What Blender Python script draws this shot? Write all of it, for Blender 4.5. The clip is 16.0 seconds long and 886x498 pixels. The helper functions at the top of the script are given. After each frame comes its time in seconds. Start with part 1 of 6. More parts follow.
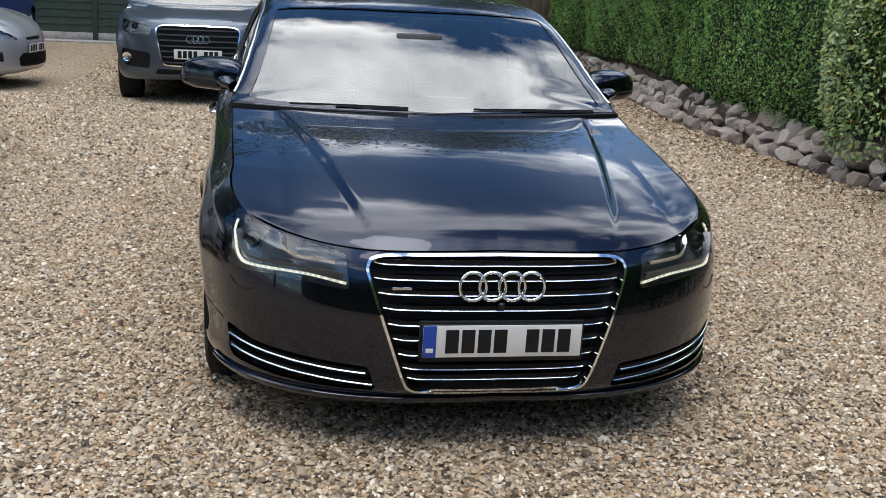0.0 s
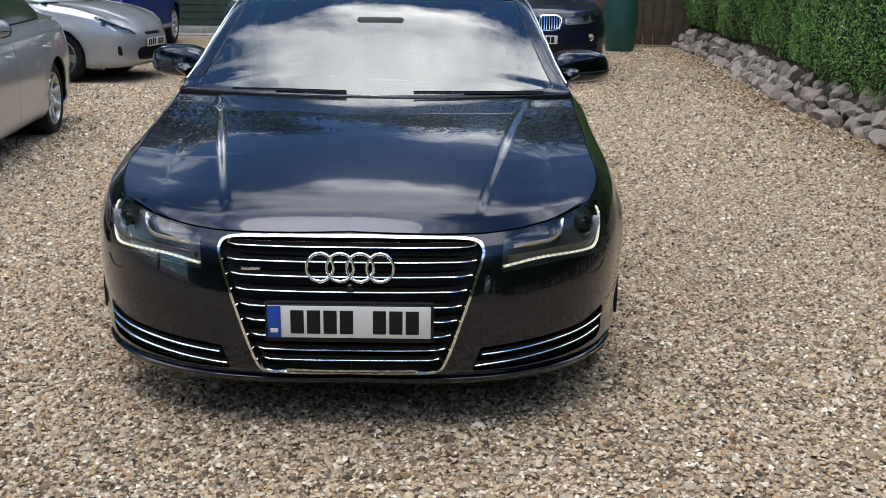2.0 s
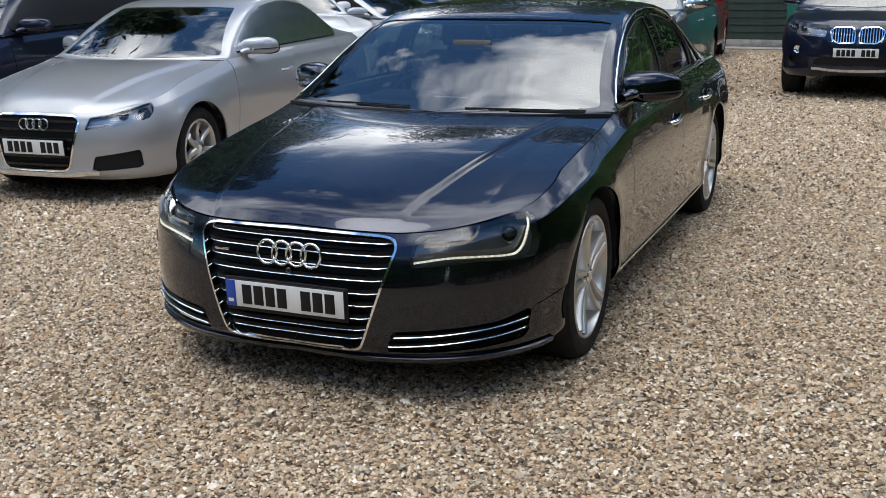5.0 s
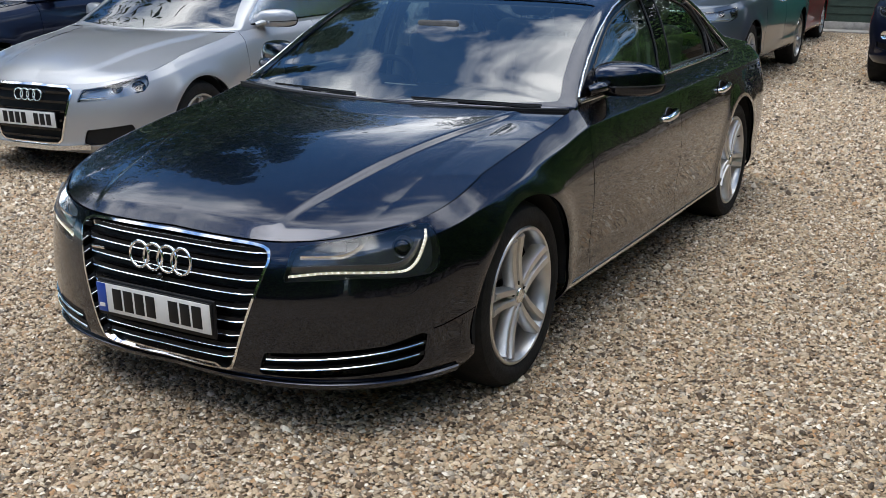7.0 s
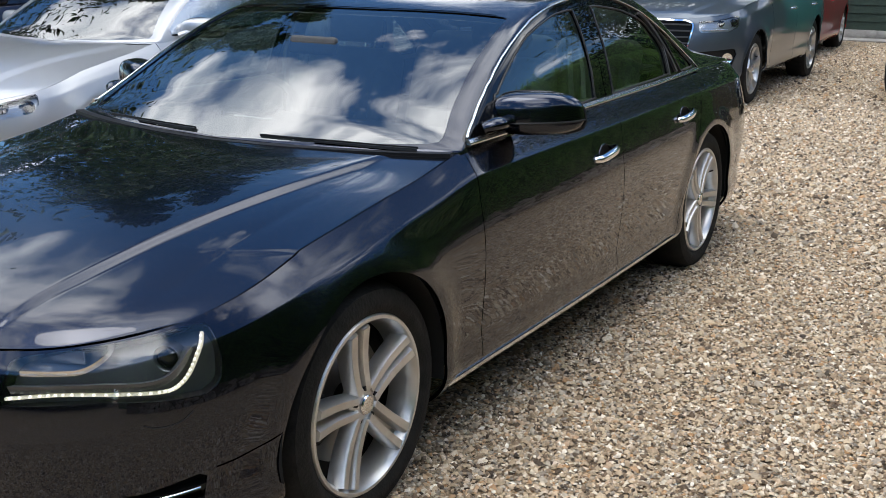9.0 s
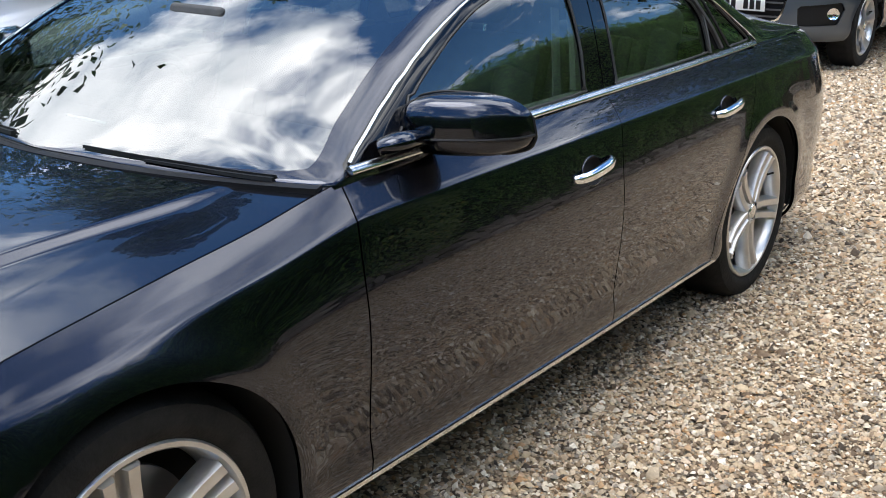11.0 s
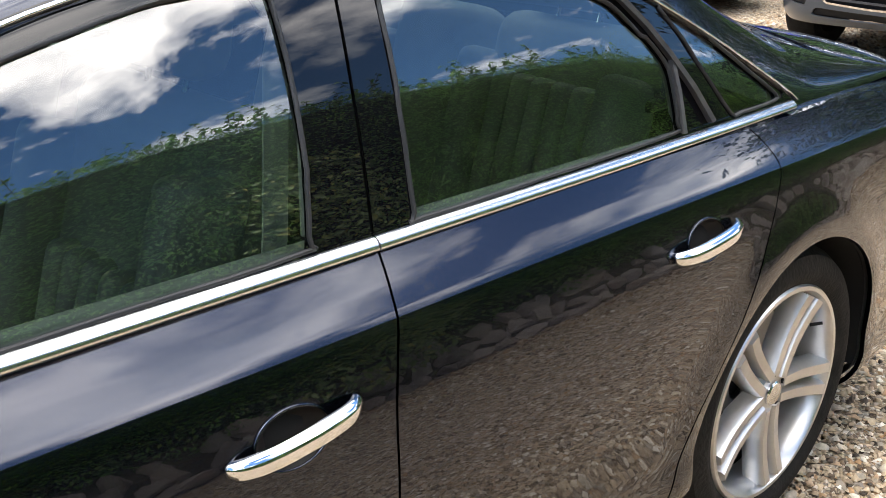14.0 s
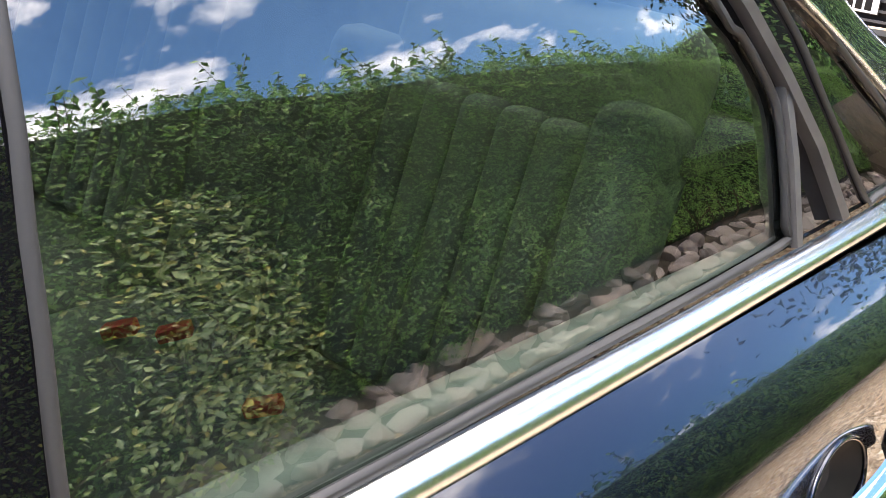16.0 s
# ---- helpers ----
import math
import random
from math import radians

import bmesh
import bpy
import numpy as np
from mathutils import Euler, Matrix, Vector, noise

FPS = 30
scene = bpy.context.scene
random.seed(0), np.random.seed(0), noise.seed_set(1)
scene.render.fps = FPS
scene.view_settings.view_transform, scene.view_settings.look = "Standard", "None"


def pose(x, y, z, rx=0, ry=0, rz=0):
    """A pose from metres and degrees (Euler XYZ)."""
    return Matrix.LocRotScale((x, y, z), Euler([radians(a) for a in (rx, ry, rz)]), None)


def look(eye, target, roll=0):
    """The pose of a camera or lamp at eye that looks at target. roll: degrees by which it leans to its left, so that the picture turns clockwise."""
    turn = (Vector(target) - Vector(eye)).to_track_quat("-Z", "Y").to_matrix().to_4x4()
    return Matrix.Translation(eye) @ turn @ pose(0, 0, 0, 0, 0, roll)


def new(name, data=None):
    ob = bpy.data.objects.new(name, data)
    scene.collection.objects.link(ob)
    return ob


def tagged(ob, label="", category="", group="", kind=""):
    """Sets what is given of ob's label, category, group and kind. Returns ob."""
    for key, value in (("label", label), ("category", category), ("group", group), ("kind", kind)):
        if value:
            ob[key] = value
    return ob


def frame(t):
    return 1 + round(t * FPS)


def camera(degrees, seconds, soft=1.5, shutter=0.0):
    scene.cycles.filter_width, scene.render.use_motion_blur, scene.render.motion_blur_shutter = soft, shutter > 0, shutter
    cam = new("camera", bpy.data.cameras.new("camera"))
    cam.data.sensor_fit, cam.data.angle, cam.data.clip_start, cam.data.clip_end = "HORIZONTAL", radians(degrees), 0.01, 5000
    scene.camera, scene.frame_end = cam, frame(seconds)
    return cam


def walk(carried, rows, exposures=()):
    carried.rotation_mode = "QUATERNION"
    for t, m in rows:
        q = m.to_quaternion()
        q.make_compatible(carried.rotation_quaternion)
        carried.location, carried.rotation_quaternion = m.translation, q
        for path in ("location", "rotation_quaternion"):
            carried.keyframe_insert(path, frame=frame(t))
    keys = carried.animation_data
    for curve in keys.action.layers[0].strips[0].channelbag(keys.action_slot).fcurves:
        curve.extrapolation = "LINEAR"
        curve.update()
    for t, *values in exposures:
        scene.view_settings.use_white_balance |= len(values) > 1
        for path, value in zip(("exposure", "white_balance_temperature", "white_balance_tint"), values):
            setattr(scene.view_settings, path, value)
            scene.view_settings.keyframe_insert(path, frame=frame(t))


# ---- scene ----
cam = camera(44.9, 16.0, soft=0.5)
PATH = [
    (0, (-0.8, -3.11, 1.531), (-0.439, -1.205, 1.041), 2.9),
    (0.5, (-0.573, -3.133, 1.536), (-0.259, -1.214, 1.066), 3.3),
    (1, (-0.324, -3.18, 1.543), (-0.121, -1.244, 1.085), 1.8),
    (1.5, (-0.026, -3.242, 1.557), (0.04, -1.303, 1.073), 0.4),
    (2, (0.259, -3.192, 1.538), (0.279, -1.261, 1.016), 0.9),
    (2.5, (0.54, -3.171, 1.539), (0.437, -1.249, 0.998), 1.3),
    (3, (0.822, -3.117, 1.553), (0.506, -1.216, 1.019), 1.1),
    (3.5, (1.02, -2.991, 1.536), (0.571, -1.125, 0.976), -0.0),
    (4, (1.251, -2.882, 1.531), (0.709, -1.059, 0.911), 0.0),
    (4.2, (1.312, -2.859, 1.525), (0.762, -1.039, 0.907), 0.1),
    (4.5, (1.707, -3.237, 1.617), (1.053, -1.43, 1.062), -0.2),
    (4.7, (1.899, -3.356, 1.644), (1.186, -1.559, 1.129), -0.4),
    (6.8, (2.526, -2.619, 1.647), (1.629, -0.919, 1.096), -0.1),
    (7, (2.559, -2.521, 1.65), (1.62, -0.847, 1.091), 0.3),
    (7.5, (2.535, -2.223, 1.619), (1.526, -0.598, 1.035), -0.3),
    (8, (2.541, -1.936, 1.6), (1.522, -0.327, 0.99), -0.3),
    (8.5, (2.582, -1.638, 1.61), (1.565, -0.024, 1.008), 0.9),
    (9, (2.56, -1.326, 1.618), (1.573, 0.324, 1.067), 0.3),
    (9.2, (2.547, -1.22, 1.623), (1.568, 0.438, 1.081), 0.3),
    (11.3, (2.438, 0.151, 1.608), (1.249, 1.595, 0.9), 0.2),
    (11.5, (2.44, 0.287, 1.597), (1.229, 1.699, 0.863), 0.1),
    (12, (2.431, 0.536, 1.648), (1.194, 1.966, 0.998), 0.5),
    (12.5, (2.341, 0.85, 1.652), (1.079, 2.29, 1.074), 1.6),
    (13, (2.321, 1.207, 1.63), (1.01, 2.539, 0.919), 1.3),
    (13.5, (2.165, 1.544, 1.592), (0.872, 2.843, 0.791), 1.3),
    (14, (1.964, 1.89, 1.558), (0.631, 3.189, 0.825), 1.0),
    (14.5, (1.697, 2.248, 1.455), (0.296, 3.526, 0.82), 0.9),
    (15, (1.415, 2.488, 1.378), (0.074, 3.827, 0.740), 2.3),
    (15.5, (1.292, 2.675, 1.418), (-0.052, 3.963, 0.687), 1.4),
    (16, (1.183, 2.726, 1.34), (0.001, 4.154, 0.591), 6.4),
]
walk(cam, [(t, look(e, a, r)) for t, e, a, r in PATH], [(0, -0.68, 6500, 10), (4.7, -0.72, 6500, 10), (9.2, -0.40, 6500, 10), (11.5, -0.06, 6500, 10), (12.5, -0.06, 6500, 10), (14, 0.44, 6900, 12), (15, 0.98, 7200, 15), (16, 1.48, 7400, 17)])

# ---- world and sun ----
SUN_EL, SUN_ROT = radians(68), radians(208)
world = bpy.data.worlds.new("sky")
scene.world = world
world.use_nodes = True
wn, wl = world.node_tree.nodes, world.node_tree.links
wn.clear()


def node(nodes, kind, **sets):
    n = nodes.new(kind)
    for k, v in sets.items():
        n.inputs[k].default_value = v
    return n


sky = wn.new("ShaderNodeTexSky")
sky.sky_type, sky.sun_disc, sky.sun_elevation, sky.sun_rotation = "NISHITA", False, SUN_EL, SUN_ROT
sky.air_density, sky.dust_density, sky.ozone_density = 1.0, 0.1, 4.0
tc = wn.new("ShaderNodeTexCoord")
sep = wn.new("ShaderNodeSeparateXYZ")
wl.new(tc.outputs["Generated"], sep.inputs[0])
lift = wn.new("ShaderNodeMath"); lift.operation = "ADD"; lift.inputs[1].default_value = 0.25
wl.new(sep.outputs["Z"], lift.inputs[0])
flat = wn.new("ShaderNodeVectorMath"); flat.operation = "DIVIDE"
comb = wn.new("ShaderNodeCombineXYZ")
for k in "XYZ":
    wl.new(lift.outputs[0], comb.inputs[k])
turn = wn.new("ShaderNodeMapping")
turn.inputs["Rotation"].default_value = (0, 0, radians(255))
wl.new(tc.outputs["Generated"], turn.inputs["Vector"])
wl.new(turn.outputs[0], flat.inputs[0])
wl.new(comb.outputs[0], flat.inputs[1])
cl = node(wn, "ShaderNodeTexNoise", Scale=1.55, Detail=9.0, Roughness=0.58, Distortion=0.25)
wl.new(flat.outputs[0], cl.inputs["Vector"])
ramp = wn.new("ShaderNodeValToRGB")
ramp.color_ramp.elements[0].position, ramp.color_ramp.elements[1].position = 0.48, 0.575
thick = wn.new("ShaderNodeMapRange"); thick.interpolation_type = "SMOOTHSTEP"
for key, val in (("From Min", 0.5), ("From Max", 0.95), ("To Min", -0.05), ("To Max", 0.105)):
    thick.inputs[key].default_value = val
wl.new(sep.outputs["Z"], thick.inputs["Value"])
cover = wn.new("ShaderNodeMath"); cover.operation = "ADD"
wl.new(cl.outputs["Fac"], cover.inputs[0]); wl.new(thick.outputs[0], cover.inputs[1])
wl.new(cover.outputs[0], ramp.inputs[0])
shade = node(wn, "ShaderNodeTexNoise", Scale=2.6, Detail=6.0, Roughness=0.55)
wl.new(flat.outputs[0], shade.inputs["Vector"])
sramp = wn.new("ShaderNodeValToRGB")
sramp.color_ramp.elements[0].position, sramp.color_ramp.elements[1].position = 0.36, 0.66
sramp.color_ramp.elements[0].color, sramp.color_ramp.elements[1].color = (18, 20, 22.5, 1), (56, 56, 56, 1)
wl.new(shade.outputs["Fac"], sramp.inputs[0])
mixc = wn.new("ShaderNodeMix"); mixc.data_type = "RGBA"
wl.new(ramp.outputs["Color"], mixc.inputs["Factor"])
deep = wn.new("ShaderNodeMix"); deep.data_type, deep.blend_type = "RGBA", "MULTIPLY"
deep.inputs["Factor"].default_value, deep.inputs["B"].default_value = 1.0, (1.2, 1.75, 2.1, 1)
wl.new(sky.outputs[0], deep.inputs["A"])
wl.new(deep.outputs["Result"], mixc.inputs["A"])
wl.new(sramp.outputs[0], mixc.inputs["B"])
bg = wn.new("ShaderNodeBackground")
bg.inputs["Strength"].default_value = 0.12
wl.new(mixc.outputs["Result"], bg.inputs["Color"])
wo = wn.new("ShaderNodeOutputWorld")
wl.new(bg.outputs[0], wo.inputs[0])

sun = new("sun", bpy.data.lights.new("sun", "SUN"))
sun.data.energy, sun.data.angle, sun.data.color = 1.8, radians(34), (1.0, 0.965, 0.91)
sun.matrix_world = look((0, 0, 30), (0 - 30 * math.cos(SUN_EL) * math.sin(SUN_ROT) / math.sin(SUN_EL), -30 * math.cos(SUN_EL) * math.cos(SUN_ROT) / math.sin(SUN_EL), 0))


# ---- materials ----
def material(name, color=(0.5, 0.5, 0.5), rough=0.5, metal=0.0, coat=0.0, coat_rough=0.03, ior=1.5, spec=0.5, coat_ior=1.5):
    m = bpy.data.materials.new(name)
    m.use_nodes = True
    b = m.node_tree.nodes["Principled BSDF"]
    b.inputs["Base Color"].default_value = (*color, 1)
    b.inputs["Roughness"].default_value, b.inputs["Metallic"].default_value = rough, metal
    b.inputs["Coat Weight"].default_value, b.inputs["Coat Roughness"].default_value = coat, coat_rough
    b.inputs["Coat IOR"].default_value = coat_ior
    b.inputs["IOR"].default_value, b.inputs["Specular IOR Level"].default_value = ior, spec
    return m


def vary(m, scale, dark, light, detail=6.0, mix=None, rough=None, bump=0.0, bump_scale=None, island=False, space="Object", distort=0.0):
    """Colour between dark and light by noise, with a bump; island: also by piece."""
    n, l = m.node_tree.nodes, m.node_tree.links
    b = n["Principled BSDF"]
    t = n.new("ShaderNodeTexCoord")
    a = node(n, "ShaderNodeTexNoise", Scale=scale, Detail=detail, Roughness=0.6, Distortion=distort)
    l.new(t.outputs[space], a.inputs["Vector"])
    r = n.new("ShaderNodeValToRGB")
    r.color_ramp.elements[0].position, r.color_ramp.elements[1].position = 0.3, 0.7
    r.color_ramp.elements[0].color, r.color_ramp.elements[1].color = (*dark, 1), (*light, 1)
    l.new(a.outputs["Fac"], r.inputs[0])
    l.new(r.outputs[0], b.inputs["Base Color"])
    if rough:
        q = n.new("ShaderNodeMapRange")
        q.inputs["To Min"].default_value, q.inputs["To Max"].default_value = rough
        l.new(a.outputs["Fac"], q.inputs["Value"])
        l.new(q.outputs[0], b.inputs["Roughness"])
    if bump:
        c = node(n, "ShaderNodeTexNoise", Scale=bump_scale or scale * 6, Detail=4.0)
        l.new(t.outputs[space], c.inputs["Vector"])
        u = node(n, "ShaderNodeBump", Strength=bump, Distance=0.02)
        l.new(c.outputs["Fac"], u.inputs["Height"])
        l.new(u.outputs[0], b.inputs["Normal"])
    return m


def pieces(m, stops, attr="geo", scale=60.0, amount=0.35):
    """Colour by piece: stops of (position, colour), with a little noise over each piece."""
    n, l = m.node_tree.nodes, m.node_tree.links
    b = n["Principled BSDF"]
    if attr == "geo":
        g = n.new("ShaderNodeNewGeometry"); out = g.outputs["Random Per Island"]
    else:
        g = n.new("ShaderNodeObjectInfo"); out = g.outputs["Random"]
    r = n.new("ShaderNodeValToRGB")
    while len(r.color_ramp.elements) < len(stops):
        r.color_ramp.elements.new(0.5)
    for e, (p, c) in zip(r.color_ramp.elements, stops):
        e.position, e.color = p, (*c, 1)
    l.new(out, r.inputs[0])
    t = n.new("ShaderNodeTexCoord")
    a = node(n, "ShaderNodeTexNoise", Scale=scale, Detail=5.0, Roughness=0.65)
    l.new(t.outputs["Object"], a.inputs["Vector"])
    mr = n.new("ShaderNodeMapRange")
    mr.inputs["To Min"].default_value, mr.inputs["To Max"].default_value = 1 - amount, 1 + amount
    l.new(a.outputs["Fac"], mr.inputs["Value"])
    mul = n.new("ShaderNodeMix"); mul.data_type, mul.blend_type = "RGBA", "MULTIPLY"
    mul.inputs["Factor"].default_value = 1.0
    l.new(r.outputs[0], mul.inputs["A"])
    l.new(mr.outputs[0], mul.inputs["B"])
    l.new(mul.outputs["Result"], b.inputs["Base Color"])
    return m


def car_paint(name, color, metal=0.6, rough=0.3, coat=1.0):
    m = material(name, color, rough, metal, coat=coat, coat_rough=0.015, coat_ior=1.46, spec=0.1)
    n, l = m.node_tree.nodes, m.node_tree.links
    b = n["Principled BSDF"]
    t = n.new("ShaderNodeTexCoord")
    a = node(n, "ShaderNodeTexNoise", Scale=3.0, Detail=8.0, Roughness=0.7)
    l.new(t.outputs["Object"], a.inputs["Vector"])
    q = n.new("ShaderNodeMapRange")
    q.inputs["From Min"].default_value, q.inputs["From Max"].default_value = 0.45, 0.75
    q.inputs["To Min"].default_value, q.inputs["To Max"].default_value = 0.003, 0.02
    l.new(a.outputs["Fac"], q.inputs["Value"])
    l.new(q.outputs[0], b.inputs["Coat Roughness"])
    o = node(n, "ShaderNodeTexNoise", Scale=90.0, Detail=1.0)
    l.new(t.outputs["Object"], o.inputs["Vector"])
    u = node(n, "ShaderNodeBump", Strength=0.0015, Distance=0.01)
    l.new(o.outputs["Fac"], u.inputs["Height"])
    l.new(u.outputs[0], b.inputs["Coat Normal"])
    return m


def glass_material(name, tint, rough=0.0, ior=2.1):
    """Thin tinted pane: clear with a gloss that follows the Fresnel law."""
    m = bpy.data.materials.new(name)
    m.use_nodes = True
    n, l = m.node_tree.nodes, m.node_tree.links
    n.clear()
    tr = n.new("ShaderNodeBsdfTransparent"); tr.inputs["Color"].default_value = (*tint, 1)
    gl = n.new("ShaderNodeBsdfGlossy"); gl.inputs["Roughness"].default_value = rough
    f0 = ((ior - 1) / (ior + 1)) ** 2
    lw = n.new("ShaderNodeLayerWeight"); lw.inputs["Blend"].default_value = 0.5
    pw = n.new("ShaderNodeMath"); pw.operation = "POWER"; pw.inputs[1].default_value = 5.0
    fr = n.new("ShaderNodeMath"); fr.operation = "MULTIPLY_ADD"; fr.inputs[1].default_value, fr.inputs[2].default_value = 1 - f0, f0
    l.new(lw.outputs["Facing"], pw.inputs[0]); l.new(pw.outputs[0], fr.inputs[0])
    mx = n.new("ShaderNodeMixShader")
    l.new(fr.outputs[0], mx.inputs[0]); l.new(tr.outputs[0], mx.inputs[1]); l.new(gl.outputs[0], mx.inputs[2])
    out = n.new("ShaderNodeOutputMaterial")
    l.new(mx.outputs[0], out.inputs[0])
    return m


PAINT_DARK = car_paint("deep_midnight_paint", (0.018, 0.022, 0.036), metal=1.0, rough=0.24, coat=1.0)
PAINT_SILVER = car_paint("silver_paint", (0.43, 0.44, 0.455), metal=0.6, rough=0.36)
PAINT_GREY = car_paint("slate_grey_paint", (0.095, 0.118, 0.148), metal=0.7, rough=0.33)
PAINT_WHITE = car_paint("white_paint", (0.75, 0.76, 0.77), metal=0.0, rough=0.3)
PAINT_NAVY = car_paint("navy_paint", (0.008, 0.011, 0.028), metal=0.4, rough=0.3)
PAINT_BLUE = car_paint("bright_blue_paint", (0.008, 0.022, 0.26), metal=0.4, rough=0.3)
PAINT_RED = car_paint("red_paint", (0.32, 0.015, 0.015), metal=0.3, rough=0.3)
CHROME = material("chrome", (0.85, 0.86, 0.87), 0.07, 1.0)
SATIN = material("satin_aluminium", (0.72, 0.73, 0.73), 0.22, 1.0)
ALLOY = vary(material("alloy_wheel", (0.6, 0.6, 0.61), 0.32, 0.85), 7.0, (0.50, 0.49, 0.47), (0.68, 0.68, 0.68), rough=(0.25, 0.42))
BLACK = material("black_plastic", (0.007, 0.007, 0.0075), 0.5, spec=0.3)
GLOSS_BLACK = material("gloss_black_trim", (0.004, 0.004, 0.005), 0.3, coat=1.0, coat_rough=0.006, spec=0.0, coat_ior=1.5)
SEAL = material("rubber_seal", (0.02, 0.02, 0.021), 0.55)
RUBBER = vary(material("tyre_rubber", (0.02, 0.02, 0.02), 0.75, spec=0.2), 18.0, (0.008, 0.008, 0.008), (0.020, 0.019, 0.018), bump=0.2)
GLASS = glass_material("window_glass", (0.45, 0.54, 0.49), ior=2.6)
GLASS_CLEAR = glass_material("lamp_cover", (0.95, 0.96, 0.98), ior=2.0)
LINER = material("dark_liner", (0.006, 0.006, 0.006), 0.9)


# ---- mesh helpers ----
class Bag:
    """Vertices and faces gathered for one mesh."""

    def __init__(self):
        self.v, self.f, self.n = [], [], 0

    def add(self, v, f, m=None):
        v = np.asarray(v, float).reshape(-1, 3)
        if m is not None:
            a = np.array(m)
            v = v @ a[:3, :3].T + a[:3, 3]
        self.v.append(v)
        self.f += [tuple(int(i) + self.n for i in q) for q in f]
        self.n += len(v)
        return self


def part(name, bag, mat, parent=None, label="", smooth=35.0, kind=""):
    me = bpy.data.meshes.new(name)
    if isinstance(bag, Bag):
        me.from_pydata(np.concatenate(bag.v).tolist() if bag.v else [], [], bag.f)
    else:
        bag.to_mesh(me); bag.free()
    me.materials.append(mat)
    if smooth and len(me.polygons):
        me.polygons.foreach_set("use_smooth", [True] * len(me.polygons))
        me.set_sharp_from_angle(angle=radians(smooth))
    me.update()
    ob = new(name, me)
    if parent is not None:
        ob.parent = parent
    return tagged(ob, label, kind=kind)


def thing(name, m, label, category, group="", kind=""):
    ob = new(name)
    ob.empty_display_size = 0.2
    ob.matrix_world = m
    return tagged(ob, label, category, group, kind)


def rbox(cx, cy, cz, sx, sy, sz, r=0.01, seg=2):
    """A box with rounded edges: vertices and faces."""
    bm = bmesh.new()
    bmesh.ops.create_cube(bm, size=1)
    for v in bm.verts:
        v.co = Vector((v.co.x * sx, v.co.y * sy, v.co.z * sz))
    if r:
        bmesh.ops.bevel(bm, geom=list(bm.edges), offset=min(r, sx * .45, sy * .45, sz * .45), segments=seg, profile=0.5, affect="EDGES")
    bm.verts.index_update()
    out = [(v.co.x + cx, v.co.y + cy, v.co.z + cz) for v in bm.verts], [tuple(v.index for v in f.verts) for f in bm.faces]
    bm.free()
    return out


def lathe(profile, seg=48, axis="X", closed=True):
    """Turn (radius, along) pairs about an axis."""
    v, f, k = [], [], len(profile)
    for i in range(seg):
        a = 2 * math.pi * i / seg
        for r, h in profile:
            p = (h, r * math.cos(a), r * math.sin(a)) if axis == "X" else (r * math.cos(a), r * math.sin(a), h) if axis == "Z" else (r * math.sin(a), h, r * math.cos(a))
            v.append(p)
    for i in range(seg):
        for j in range(k if closed else k - 1):
            a, b, c, d = i * k + j, i * k + (j + 1) % k, ((i + 1) % seg) * k + (j + 1) % k, ((i + 1) % seg) * k + j
            f.append((a, b, c, d))
    return v, f


def sweep(path, section, up=(0, 0, 1), closed=False, scales=None):
    """Carry a closed 2D section along a path; section's y points along up."""
    path = [Vector(p) for p in path]
    up, v, f, n, k = Vector(up), [], [], len(path), len(section)
    for i, p in enumerate(path):
        a = path[(i - 1) % n] if closed else path[max(i - 1, 0)]
        b = path[(i + 1) % n] if closed else path[min(i + 1, n - 1)]
        t = (b - a).normalized()
        s = t.cross(up).normalized()
        u = s.cross(t)
        q = scales[i] if scales else 1.0
        v += [tuple(p + s * x * q + u * y * q) for x, y in section]
    for i in range(n if closed else n - 1):
        for j in range(k):
            f.append((i * k + j, i * k + (j + 1) % k, ((i + 1) % n) * k + (j + 1) % k, ((i + 1) % n) * k + j))
    if not closed:
        f += [tuple(range(k))[::-1], tuple((n - 1) * k + j for j in range(k))]
    return v, f


def ring(r, n=8, sy=1.0):
    return [(r * math.cos(2 * math.pi * i / n), r * sy * math.sin(2 * math.pi * i / n)) for i in range(n)]


def spl(keys, x):
    """Smooth curve through (x, value) keys, with no overshoot."""
    k = np.array(keys, float)
    xs, ys = k[:, 0], k[:, 1]
    h = np.diff(xs); d = np.diff(ys) / h
    m = np.zeros(len(xs))
    m[0], m[-1] = d[0], d[-1]
    for i in range(1, len(xs) - 1):
        if d[i - 1] * d[i] > 0:
            w1, w2 = 2 * h[i] + h[i - 1], h[i] + 2 * h[i - 1]
            m[i] = (w1 + w2) / (w1 / d[i - 1] + w2 / d[i])
    x = np.clip(np.asarray(x, float), xs[0], xs[-1])
    i = np.clip(np.searchsorted(xs, x) - 1, 0, len(h) - 1)
    t = (x - xs[i]) / h[i]
    return (ys[i] * (1 + 2 * t) * (1 - t) ** 2 + h[i] * m[i] * t * (1 - t) ** 2 + ys[i + 1] * t * t * (3 - 2 * t) + h[i] * m[i + 1] * t * t * (t - 1))


